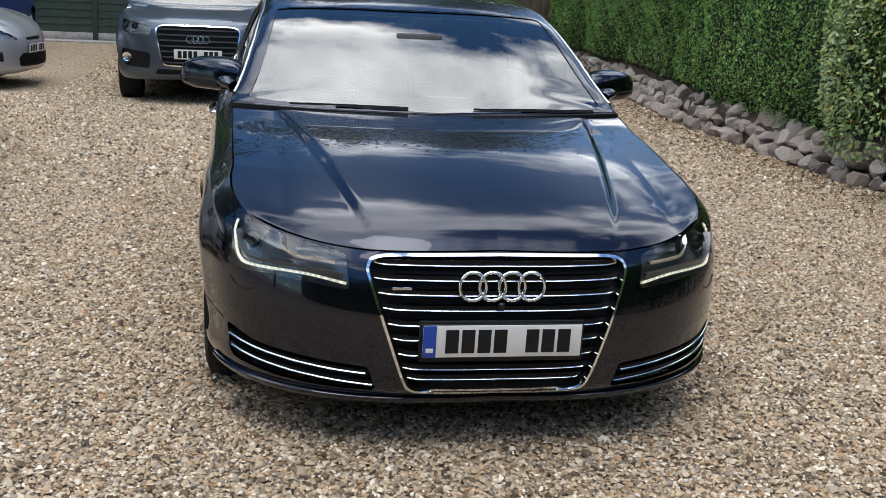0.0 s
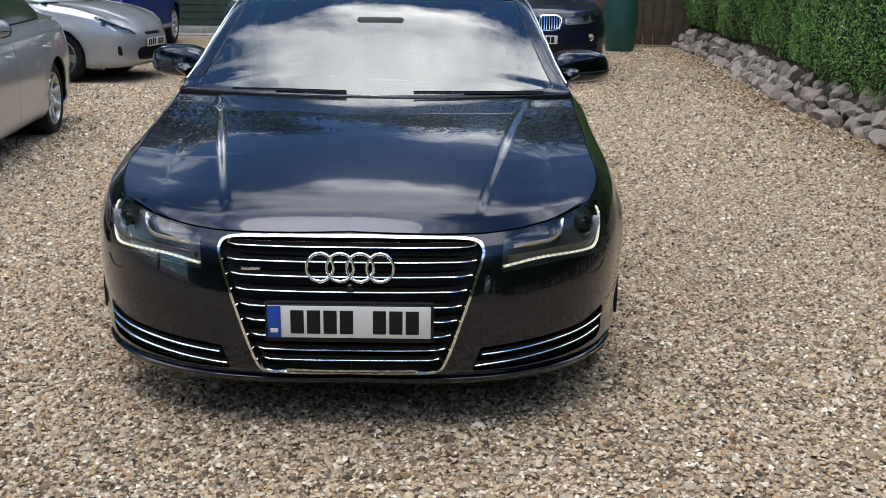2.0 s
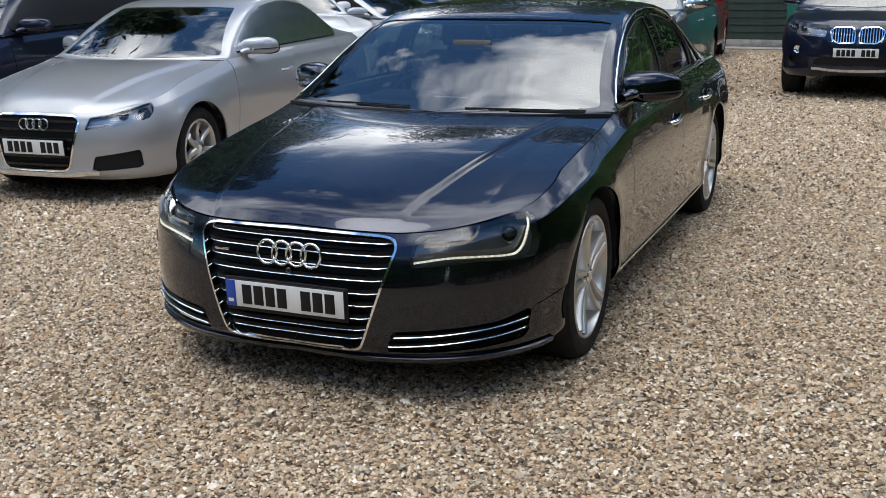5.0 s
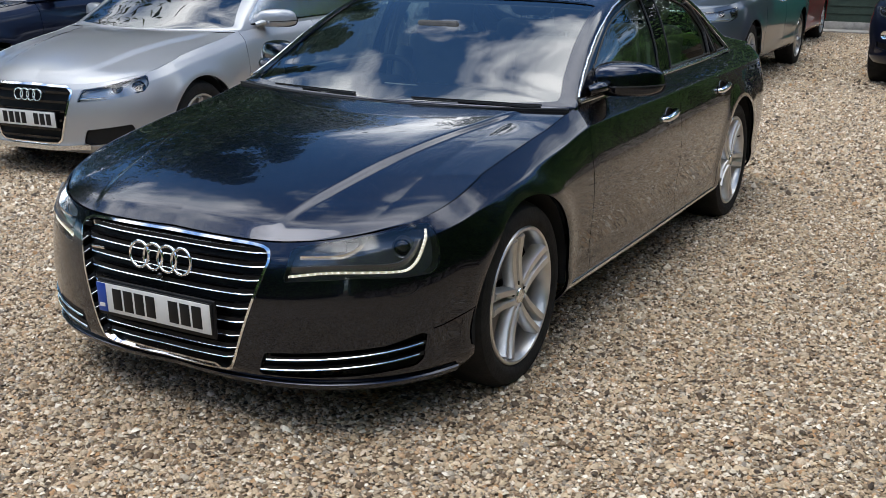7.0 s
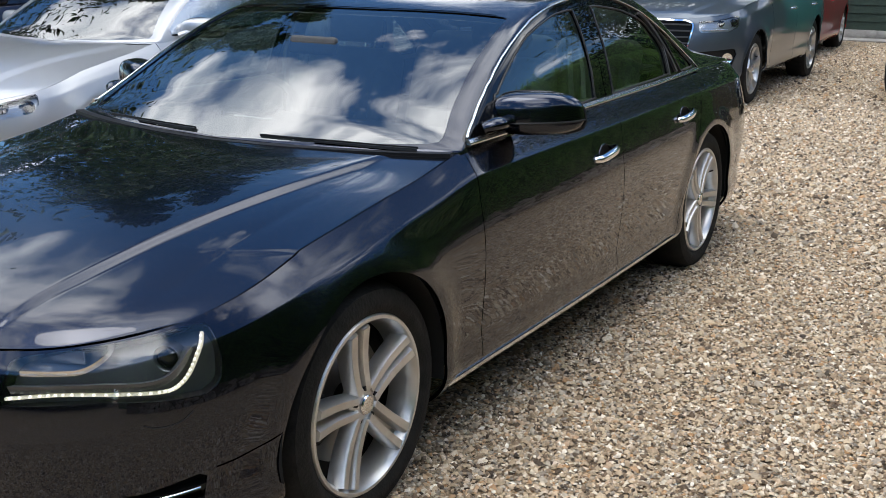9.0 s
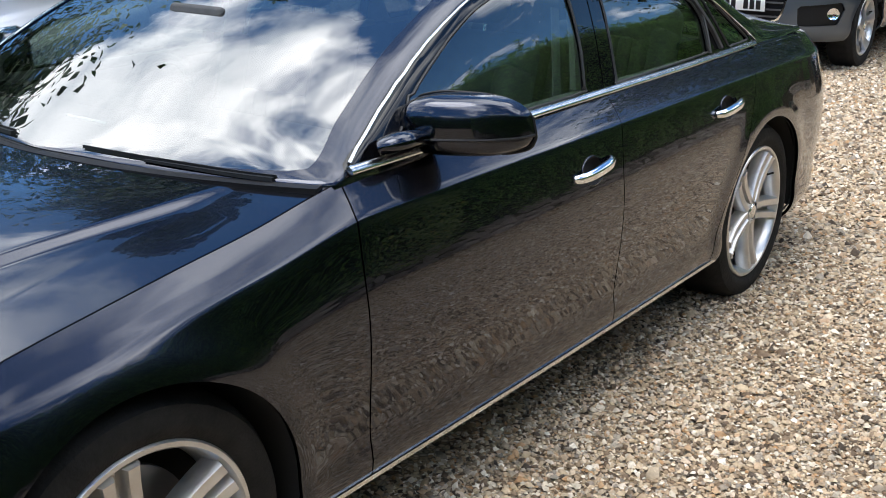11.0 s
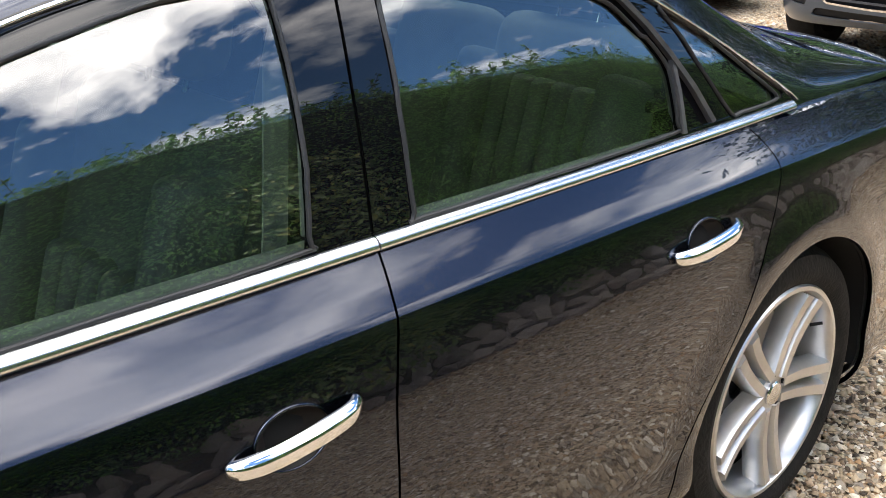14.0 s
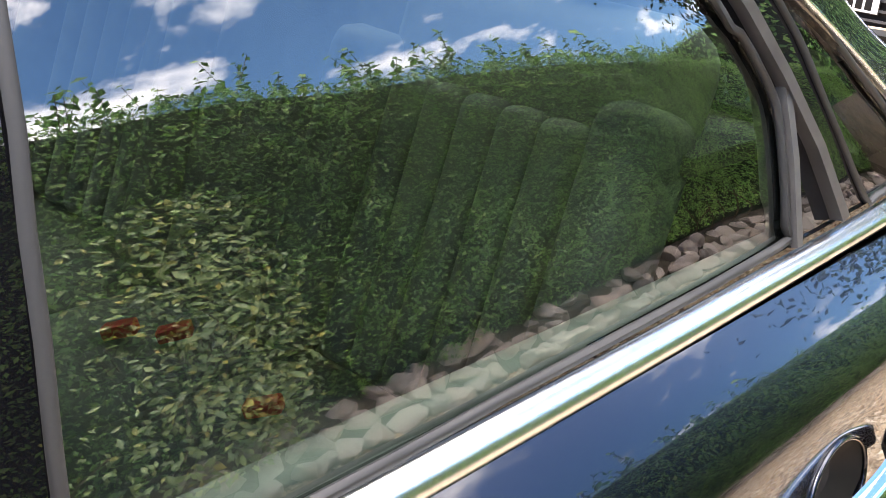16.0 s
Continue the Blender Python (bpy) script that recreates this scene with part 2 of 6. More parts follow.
def curve2(points, n=12, closed=True):
    """Points of a smooth closed outline through the given corners (Catmull-Rom)."""
    p = np.array(points, float); k = len(p); out = []
    for i in range(k if closed else k - 1):
        a, b, c, d = (p[(i + o) % k] for o in (-1, 0, 1, 2)) if closed else (p[max(i - 1, 0)], p[i], p[i + 1], p[min(i + 2, k - 1)])
        for t in np.linspace(0, 1, n, endpoint=False):
            out.append(0.5 * (2 * b + (c - a) * t + (2 * a - 5 * b + 4 * c - d) * t * t + (3 * b - a - 3 * c + d) * t ** 3))
    if not closed:
        out.append(p[-1])
    return np.array(out)


def sd(poly, a, b, r=0.0):
    """Signed distance to a polygon (negative inside), corners rounded by r."""
    p = np.asarray(poly, float)
    q = np.stack([a, b], -1)
    d = np.full(len(a), 1e9); s = np.ones(len(a))
    for i in range(len(p)):
        v0, v1 = p[i - 1], p[i]
        e = v1 - v0; w = q - v0
        t = np.clip((w @ e) / (e @ e + 1e-12), 0, 1)
        d = np.minimum(d, ((w - t[:, None] * e) ** 2).sum(1))
        c1, c2 = q[:, 1] >= v0[1], q[:, 1] < v1[1]
        c3 = e[0] * w[:, 1] > e[1] * w[:, 0]
        s = np.where((c1 & c2 & c3) | (~c1 & ~c2 & ~c3), -s, s)
    return s * np.sqrt(d)


class Sheet:
    """A surface as vertices with columns (x, y, z, s, v) and polygons."""

    def __init__(self, v, f):
        self.v, self.f = np.asarray(v, float), f

    @staticmethod
    def grid(P):
        n, m, c = P.shape
        f = [(i * m + j, (i + 1) * m + j, (i + 1) * m + j + 1, i * m + j + 1) for i in range(n - 1) for j in range(m - 1)]
        return Sheet(P.reshape(-1, c), f)

    def cut(self, val):
        """Split along val = 0: (inside, outside), inside where val < 0."""
        new_v, cache, ins, out = [], {}, [], []
        base, vals = len(self.v), val.tolist()

        def cross(i, j):
            key = (i, j) if i < j else (j, i)
            if key not in cache:
                t = vals[i] / (vals[i] - vals[j])
                cache[key] = base + len(new_v)
                new_v.append(self.v[i] * (1 - t) + self.v[j] * t)
            return cache[key]

        for q in self.f:
            g = [vals[i] < 0 for i in q]
            if all(g):
                ins.append(q)
            elif not any(g):
                out.append(q)
            else:
                a, b = [], []
                for k in range(len(q)):
                    i, j = q[k], q[(k + 1) % len(q)]
                    (a if vals[i] < 0 else b).append(i)
                    if (vals[i] < 0) != (vals[j] < 0):
                        c = cross(i, j)
                        a.append(c); b.append(c)
                ins.append(tuple(a)); out.append(tuple(b))
        V = np.concatenate([self.v, np.array(new_v)]) if new_v else self.v
        return Sheet(V, ins).tidy(), Sheet(V, out).tidy()

    def tidy(self):
        if not self.f:
            return Sheet(self.v[:0], [])
        use = np.unique(np.concatenate([np.array(q) for q in self.f]))
        back = np.full(len(self.v), -1); back[use] = np.arange(len(use))
        f = []
        for q in self.f:
            q = [int(back[i]) for i in q]
            q = [a for k, a in enumerate(q) if a != q[k - 1]]
            if len(q) > 2:
                f.append(tuple(q))
        return Sheet(self.v[use], f)

    def normals(self):
        n = np.zeros((len(self.v), 3)); p = self.v[:, :3]
        for q in self.f:
            c = np.zeros(3)
            for k in range(1, len(q) - 1):
                c += np.cross(p[q[k]] - p[q[0]], p[q[k + 1]] - p[q[0]])
            for i in q:
                n[i] += c
        return n / (np.linalg.norm(n, axis=1, keepdims=True) + 1e-12)

    def moved(self, d):
        v = self.v.copy(); v[:, :3] += self.normals() * d
        return Sheet(v, self.f)

    def thick(self, d, nrm=None):
        """A shell d deep under the surface, with rims."""
        n = self.normals() if nrm is None else nrm
        b = self.v[:, :3] - n * d
        k = len(self.v); edges = {}
        for q in self.f:
            for a, c in zip(q, q[1:] + q[:1]):
                edges[(a, c)] = 1
        f = list(self.f) + [tuple(i + k for i in q[::-1]) for q in self.f]
        f += [(c, a, a + k, c + k) for a, c in edges if (c, a) not in edges]
        return np.concatenate([self.v[:, :3], b]), f

    def both(self):
        """The sheet and its mirror image across x = 0."""
        v = self.v.copy(); v[:, 0] *= -1
        k = len(self.v)
        return Sheet(np.concatenate([self.v, v]), list(self.f) + [tuple(i + k for i in q[::-1]) for q in self.f])

    def mirror(self):
        v = self.v.copy(); v[:, 0] *= -1
        return Sheet(v, [q[::-1] for q in self.f])


# ---- car bodies: sheets from a few smooth curves ----
SALOON = dict(
    L=5.137, fa=0.985, ra=3.981, wr=0.352, wz=0.345, arch=0.392, hub=0.93,
    D=0.80, nf=2.45, Dr=0.75, nr=2.8, y0=0.045,
    w=[(0, .948), (0.8, .952), (1.0, .957), (1.6, .966), (2.6, .974), (3.9, .970), (4.5, .955), (5.14, .93)],
    nose=[(0, .085), (.06, .035), (.14, .008), (.35, 0), (.55, .004), (.75, .022), (.9, .05), (1, .085)],
    tail=[(0, .09), (.15, .03), (.4, 0), (.7, .03), (.85, .09), (1, .12)],
    inset=[(0, .075), (.05, .034), (.10, .014), (.15, .0085), (.22, .0125), (.30, .008), (.45, -.003), (.56, -.006), (.64, -.0035), (.70, .002), (.76, .0105), (.82, .021), (.875, .0315), (.90, .037), (.912, .043), (.935, .058), (.965, .079), (1, .107)],
    zb=[(0, .20), (0.9, .185), (1.4, .19), (1.9, .20), (4.0, .20), (4.9, .205), (5.6, .225), (7.0, .26)],
    zt=[(0, .690), (.42, .684), (.54, .690), (.75, .712), (.96, .742), (1.38, .828), (1.8, .896), (2.0, .924), (2.18, .958), (2.28, .972), (3.4, .984), (4.4, .992), (4.7, .992), (5.2, .985), (5.7, .965), (6.2, .95), (7.2, .945)],
    cowl=[(0, 1.42), (.4, 1.445), (.7, 1.51), (.9, 1.575), (1, 1.61)],
    cowl_z=[(0, .955), (.6, .962), (1, .968)],
    hood=[(0, 0), (.05, .20), (.12, .34), (.25, .50), (.5, .74), (.75, .90), (1, 1)],
    zc=[(1.42, .965), (1.6, 1.065), (1.9, 1.222), (2.15, 1.328), (2.35, 1.392), (2.6, 1.432), (3.0, 1.455), (3.4, 1.438), (3.7, 1.388), (4.0, 1.292), (4.3, 1.165), (4.6, 1.04)],
    zr=[(1.42, .965), (1.60, .975), (1.75, 1.062), (2.0, 1.205), (2.3, 1.328), (2.6, 1.394), (3.0, 1.420), (3.4, 1.385), (3.7, 1.292), (3.95, 1.165), (4.2, 1.06), (4.6, 1.01)],
    xr=[(1.42, .03), (1.45, .36), (1.52, .66), (1.61, .865), (1.75, .825), (2.0, .770), (2.5, .708), (3.0, .69), (3.5, .706), (3.9, .755), (4.2, .80), (4.6, .82)],
    xb=[(1.42, .03), (1.45, .36), (1.52, .66), (1.61, .872), (2.8, .866), (3.8, .852), (4.1, .842), (4.6, .825)],
    deck=[(4.30, 1.04), (4.6, 1.036), (4.85, 1.016), (5.05, .972)],
)


def side_sheet(P, n1=64, n2=150, n3=24, nv=44):
    """From the middle of the nose round the flank to the middle of the tail."""
    th = np.linspace(0, math.pi / 2, 400)
    w0 = float(spl(P["w"], P["D"]))
    fx, fy = w0 * np.sin(th) ** (2 / P["nf"]), P["D"] * (1 - np.cos(th) ** (2 / P["nf"]))
    w1 = float(spl(P["w"], P["L"] - P["Dr"]))
    th = th[::-1]
    rx, ry = w1 * np.sin(th) ** (2 / P["nr"]), P["L"] - P["Dr"] * (1 - np.cos(th) ** (2 / P["nr"]))
    sy = np.linspace(P["D"], P["L"] - P["Dr"], 300)[1:-1]
    x, y = np.concatenate([fx, spl(P["w"], sy), rx]), np.concatenate([fy, sy, ry])
    s = np.concatenate([[0], np.cumsum(np.hypot(np.diff(x), np.diff(y)))])
    sf, sr = s[399], s[-400]
    ss = np.concatenate([np.linspace(0, sf, n1), np.linspace(sf, sr, n2)[1:], np.linspace(sr, s[-1], n3)[1:]])
    X, Y = np.interp(ss, s, x), np.interp(ss, s, y)
    front = np.clip(1 - ss / sf, 0, 1) ** 0.6 * (ss < sf)
    rear = np.clip((ss - sr) / (s[-1] - sr), 0, 1) ** 0.6
    vs = np.unique(np.concatenate([np.linspace(0, 1, nv), [.905, .911, .917, .923, .929, .935, .945, .955]]))
    zb, zt = spl(P["zb"], ss), spl(P["zt"], ss)
    G = np.zeros((len(ss), len(vs), 5))
    nose, tail, inset = spl(P["nose"], vs), spl(P["tail"], vs), spl(P["inset"], vs)
    soft = 0.35 + 0.65 * np.clip(ss / sf, 0, 1) ** 2
    hump = np.sin(np.clip((ss - .95) / 1.3, 0, 1) * math.pi) ** 2
    G[..., 0] = X[:, None] * (1 - inset[None] * soft[:, None] + P.get("wing", 0) * hump[:, None] * np.exp(-((vs - .72) / .15) ** 2)[None])
    G[..., 1] = Y[:, None] + P["y0"] * front[:, None] + nose[None] * front[:, None] - tail[None] * rear[:, None]
    G[..., 2] = zb[:, None] + (zt - zb)[:, None] * vs[None]
    G[..., 3], G[..., 4] = ss[:, None], vs[None]
    for ya in (P["fa"], P["ra"]):
        r = np.hypot(G[..., 1] - ya, G[..., 2] - P["wz"])
        G[..., 0] += 0.010 * np.exp(-((r - P["arch"] - 0.02) / 0.05) ** 2) * (ss > sf * .6)[:, None]

    def at(s_, z_, out=0.0):
        # a point of the flank at arc length s_ and height z_
        b0, t0 = float(spl(P["zb"], s_)), float(spl(P["zt"], s_))
        v_ = min(max((z_ - b0) / (t0 - b0), 0), 1)
        fr = max(0.0, 1 - s_ / sf) ** .6 if s_ < sf else 0.0
        so = .35 + .65 * min(1, s_ / sf) ** 2
        x_ = float(np.interp(s_, s, x)) * (1 - float(spl(P["inset"], v_)) * so)
        y_ = float(np.interp(s_, s, y)) + (P["y0"] + float(spl(P["nose"], v_))) * fr
        a_, b_ = np.interp([s_ - .02, s_ + .02], s, x), np.interp([s_ - .02, s_ + .02], s, y)
        if s_ < .03:
            n_ = Vector((0, -1, 0))
        else:
            n_ = Vector((b_[1] - b_[0], -(a_[1] - a_[0]), 0)).normalized()
        return Vector((x_, y_, z_)) + n_ * out
    P["at"] = at
    return Sheet.grid(G), sf


def top_edge(P, side):
    """The upper edge of the flank, in order from nose to tail."""
    e = side.v[side.v[:, 4] > 0.9999]
    return e[np.argsort(e[:, 3])]


def hood_sheet(P, side, s_corner, na=60, nb=70, crease=True):
    e = top_edge(P, side)
    a = np.linspace(0, 1, na)
    b = np.linspace(0, 1, nb) ** 1.35
    F = np.stack([np.interp(a * s_corner, e[:, 3], e[:, k]) for k in range(3)], -1)
    ymax = float(spl(P["cowl"], 1))
    mask = (e[:, 3] >= s_corner) & (e[:, 1] <= ymax + .02) & (e[:, 0] > .4)
    ed = e[mask]
    ey = F[-1, 1] + (ymax - F[-1, 1]) * b
    E = np.stack([np.interp(ey, ed[:, 1], ed[:, 0]), ey, np.interp(ey, ed[:, 1], ed[:, 2])], -1)
    B = np.stack([a * E[-1, 0], spl(P["cowl"], a), spl(P["cowl_z"], a)], -1)
    zl = (E[:, 2] - E[0, 2]) / (E[-1, 2] - E[0, 2])
    zc = spl(P["hood"], b)
    G = np.zeros((na, nb, 5))
    for i in range(na):
        w = a[i] ** 2.2
        xf = (E[:, 0] - E[0, 0]) / (E[-1, 0] - E[0, 0] + 1e-9) if a[i] > 0 else b
        xx = F[i, 0] * (1 - b) + B[i, 0] * b
        xx = xx * (1 - w) + (a[i] * E[:, 0] / 1.0) * w if i == na - 1 else xx * (1 - w ** 3) + a[i] * E[:, 0] * w ** 3
        G[i, :, 0] = xx
        G[i, :, 1] = F[i, 1] * (1 - b) + B[i, 1] * b
        prof = zc * (1 - w ** 1.5) + zl * w ** 1.5
        G[i, :, 2] = F[i, 2] + (B[i, 2] - F[i, 2]) * prof
        G[i, :, 3], G[i, :, 4] = a[i], b
    bb = b[None, :] + 0 * a[:, None]
    aa = a[:, None] + 0 * b[None, :]
    crown = P.get("crown", .022) * (1 - aa ** 2) * np.sin(np.clip(bb, 0, 1) * math.pi * .9)
    G[..., 2] += crown
    if crease:
        ac = .43 + .36 * bb ** .9
        t = np.clip((aa - ac + .022) / .044, 0, 1)
        G[..., 2] -= .012 * (t * t * (3 - 2 * t)) * np.clip(bb * 6, 0, 1) * np.clip((1 - bb) * 7, 0, 1) * np.clip((1 - aa) * 5, 0, 1)
    return Sheet.grid(G)


def cabin_sheet(P, ny=120, nk=64):
    y0, y1 = P["zc"][0][0], P["zc"][-1][0]
    ys = y0 + (y1 - y0) * np.linspace(0, 1, ny)
    zt_side = P["belt"]
    G = np.zeros((ny, nk, 5))
    for i, y in enumerate(ys):
        zc, zr, xr, xb = (float(spl(P[k], y)) for k in ("zc", "zr", "xr", "xb"))
        zb = min(float(spl(zt_side, y)) - .012, zr)
        zr = min(zr, zc)
        u = np.linspace(0, 1, 120)
        x1 = xr * u; z1 = zr + (zc - zr) * (1 - u ** 2.5)
        t = np.linspace(0, 1, 80)[1:]
        h = max(zr - zb, 1e-4)
        x2 = xr + (xb - xr) * t + .10 * h * np.sin(math.pi * t) ** 1.0 * .5; z2 = zr + (zb - zr) * t
        x, z = np.concatenate([x1, x2]), np.concatenate([z1, z2])
        q = np.concatenate([u, 1 + t])
        k = min(.03, h * .3)
        d = np.concatenate([[0], np.cumsum(np.hypot(np.diff(x), np.diff(z)))])
        dd = np.linspace(0, d[-1], 400)
        x, z, q = np.interp(dd, d, x), np.interp(dd, d, z), np.interp(dd, d, q)
        n = max(1, int(400 * k / max(d[-1], .05)))
        ker = np.ones(2 * n + 1) / (2 * n + 1)
        for _ in range(2):
            x = np.convolve(np.concatenate([-x[1:n + 1][::-1], x, 2 * x[-1] - x[-n - 1:-1][::-1]]), ker, "valid")
            z = np.convolve(np.concatenate([z[1:n + 1][::-1], z, 2 * z[-1] - z[-n - 1:-1][::-1]]), ker, "valid")
        # even share of columns over roof and flank
        kk = np.concatenate([np.linspace(0, 1, nk // 2, endpoint=False), np.linspace(1, 2, nk - nk // 2)])
        G[i, :, 0], G[i, :, 2] = np.interp(kk, q, x), np.interp(kk, q, z)
        G[i, 0, 0] = 0
        G[i, :, 1], G[i, :, 3], G[i, :, 4] = y, y, kk
    return Sheet.grid(G)


def deck_sheet(P, side, n=24, m=24):
    e = top_edge(P, side)
    ys = P["deck"][0][0], P["L"]
    ed = e[(e[:, 1] > ys[0] - .3)]
    G = np.zeros((n, m, 5))
    pick = ed[np.linspace(0, len(ed) - 1, n).astype(int)]
    for i in range(n):
        y = pick[i, 1]
        yc = min(y, P["deck"][-1][0])
        zc = float(spl(P["deck"], yc))
        u = np.linspace(0, 1, m)
        G[i, :, 0] = pick[i, 0] * u
        G[i, :, 1] = yc + (y - yc) * u ** 2
        G[i, :, 2] = zc + (pick[i, 2] - zc) * u ** 4
    return Sheet.grid(G)


def outward(sh, ref):
    """Turn the faces so that they look away from the point ref."""
    n = sh.normals()
    if ((sh.v[:, :3] - np.array(ref)) * n).sum(1).mean() < 0:
        sh.f = [q[::-1] for q in sh.f]
    return sh


def panel(name, sh, mat, parent, label="", depth=.012, both=True):
    """A body panel as a shell; both: with its mirror image in the same mesh."""
    if not sh.f:
        return None
    b = Bag()
    b.add(*sh.thick(depth))
    if both:
        b.add(*sh.mirror().thick(depth))
    return part(name, b, mat, parent, label, smooth=50)


def split_line(sh, val, gap=.0022):
    """Cut along val = 0, leaving a narrow joint open."""
    a, rest = sh.cut(val(sh) + gap)
    _, b = rest.cut(val(rest) - gap)
    return a, b


def spline3(points, n=10, closed=False):
    return [tuple(p) for p in curve2(points, n, closed)]


# ---- wheels ----
def wheel(parent, P, x, y, style="twin", side=1, steer=0.0, rot=10):
    R, rim, width = P["wr"] + .008, P["rim"], .245
    hub = new("wheel")
    hub.parent = parent
    hub.matrix_local = pose(x, y, P["wz"], 0, 0, (0 if side > 0 else 180) + steer)
    h = width / 2
    tyre = [(rim - .004, -h + .02), (rim + .02, -h + .002), (R - .055, -h - .004), (R - .022, -h + .008), (R - .006, -h + .035), (R, -h + .06), (R, h - .06), (R - .006, h - .035), (R - .022, h - .008), (R - .055, h + .004), (rim + .02, h - .002), (rim - .004, h - .02)]
    part("tyre", Bag().add(*lathe([(r, a - h) for r, a in tyre], 72)), RUBBER, hub)
    lip = [(rim + .006, .0), (rim + .002, .006), (rim - .008, .006), (rim - .014, -.002), (rim - .022, -.03), (rim - .028, -.085), (rim - .02, -.09)]
    part("rim", Bag().add(*lathe([(r, a - .012) for r, a in lip], 72)), ALLOY, hub)
    b = Bag()
    arms = {"twin": 5, "five": 5, "seven": 7, "ten": 10}[style]
    for k in range(arms):
        m = pose(0, 0, 0, 360 * k / arms + rot)
        if style == "twin":
            for o in (-1, 1):
                pts, sc = [], []
                for t in np.linspace(0, 1, 8):
                    r = .040 + (rim - .020 - .040) * t
                    pts.append((-.026 - .006 * math.sin(math.pi * t) + .012 * t * t, o * (.0205 + .0085 * t), r))
                    sc.append(1.0 + .22 * t)
                b.add(*sweep(pts, [(-.0165, -.035), (-.0155, .000), (-.0115, .009), (.0085, .011), (.0135, .004), (.0150, -.035)], (1, 0, 0), scales=sc), m)
            pts = [(-.056 + .014 * t, 0, .055 + (rim - .06) * t) for t in np.linspace(0, 1, 5)]
            b.add(*sweep(pts, [(-.022, -.012), (-.022, 0), (.022, 0), (.022, -.012)], (1, 0, 0), scales=[1, 1.15, 1.3, 1.5, 1.7]), m)
        else:
            wid = {"five": .04, "seven": .024, "ten": .015}[style]
            pts, sc = [], []
            for t in np.linspace(0, 1, 7):
                r = .045 + (rim - .022 - .045) * t
                pts.append((-.026 - .013 * math.sin(math.pi * t) + .016 * t ** 2, 0, r))
                sc.append(1.25 - .35 * math.sin(math.pi * t * .8) + (.25 if style == "five" and t > .8 else 0))
            b.add(*sweep(pts, [(-wid, -.02), (-wid, .006), (-wid * .55, .014), (wid * .55, .014), (wid, .006), (wid, -.02)], (1, 0, 0), scales=sc), m)
    b.add(*lathe([(0.001, -.022), (.050, -.024), (.062, -.036), (.062, -.07), (.001, -.07)], 40))
    part("spokes", b, ALLOY, hub)
    part("hub_cap", Bag().add(*lathe([(.0005, -.012), (.026, -.013), (.030, -.017), (.030, -.03), (.0005, -.03)], 32)), SATIN, hub, "grey round hub cap")
    for k in range(5):
        a = 2 * math.pi * k / 5 + .3
        part("wheel_bolt", Bag().add(*lathe([(.0005, -.019), (.008, -.019), (.009, -.04), (.0005, -.04)], 10), Matrix.Translation((0, .050 * math.cos(a), .050 * math.sin(a)))), BLACK, hub)
    part("brake_disc", Bag().add(*lathe([(.05, -.105), (.185, -.105), (.185, -.125), (.05, -.125)], 48)), DISC, hub)
    cal = Bag()
    for k in range(6):
        a = radians(70 + k * 8)
        cal.add(*rbox(-.10, 0, 0, .07, .035, .055, .008, 1), pose(0, 0, 0, math.degrees(a)) @ Matrix.Translation((0, 0, .155)))
    part("brake_caliper", cal, BLACK, hub)
    part("back_plate", Bag().add(*lathe([(.001, -.135), (rim - .006, -.135), (rim - .006, -.15), (.001, -.15)], 40)), LINER, hub)
    v = Bag().add(*lathe([(.001, .0), (.004, .0), (.0045, -.03), (.001, -.03)], 10), pose(-.015, 0, 0) @ pose(0, 0, 0, -58) @ Matrix.Translation((0, 0, rim - .035)) @ pose(0, 0, 0, 0, -35, 0))
    part("valve", v, BLACK, hub)
    return hub


DISC = material("brake_disc_steel", (0.25, 0.24, 0.23), 0.4, 0.9)


def plate(parent, y, z, front=True, blue=False, x=0.0, tilt=4.0, seed=1, chars=(0, 1, 2, 3, 5, 6, 7)):
    """A number plate: white board with plain bars for its characters."""
    p = part("number_plate", Bag().add(*rbox(0, 0, 0, .524, .006, .115, .006)), BLACK, parent, "number plate with plain dark bars on a pale board")
    p.matrix_local = pose(x, y, z, tilt)
    fc = part("plate_face", Bag().add(*rbox(0, -.0035, 0, .514, .004, .107, .004)), PLATE_WHITE, p)
    if blue:
        part("country_band", Bag().add(*rbox(-.236, -.0062, 0, .042, .004, .107, .002)), PLATE_BLUE, p, "blue band at the plate's end")
        part("country_bar", Bag().add(*rbox(-.236, -.0092, -.028, .024, .003, .014, .001)), PLATE_WHITE, p)
    x0, x1 = (-.19, .225) if blue else (-.225, .225)
    st = (x1 - x0) / 8
    for c in chars:
        part("plain_bar", Bag().add(*rbox(x0 + st * (c + .5), -.0058, 0, .042, .003, .079, .002)), BLACK, p)
    return p


PLATE_WHITE = vary(material("plate_white", (0.72, 0.72, 0.70), 0.35), 9.0, (0.66, 0.66, 0.64), (0.76, 0.76, 0.74))
PLATE_BLUE = material("plate_blue", (0.01, 0.06, 0.35), 0.35)


# ---- the dark saloon ----
GLASS_SCREEN = glass_material("screen_glass", (0.36, 0.41, 0.39), ior=3.1)
LEATHER = vary(material("pale_leather", (0.42, 0.41, 0.38), 0.5), 14.0, (0.25, 0.247, 0.23), (0.32, 0.315, 0.295), bump=0.06, bump_scale=220)
LEATHER_DARK = vary(material("dark_dash_plastic", (0.05, 0.05, 0.05), 0.6), 20.0, (0.035, 0.035, 0.036), (0.06, 0.06, 0.06), bump=0.2, bump_scale=300)
HEADLINER = vary(material("pale_cloth", (0.55, 0.54, 0.50), 0.9), 30.0, (0.42, 0.41, 0.385), (0.5, 0.49, 0.46))
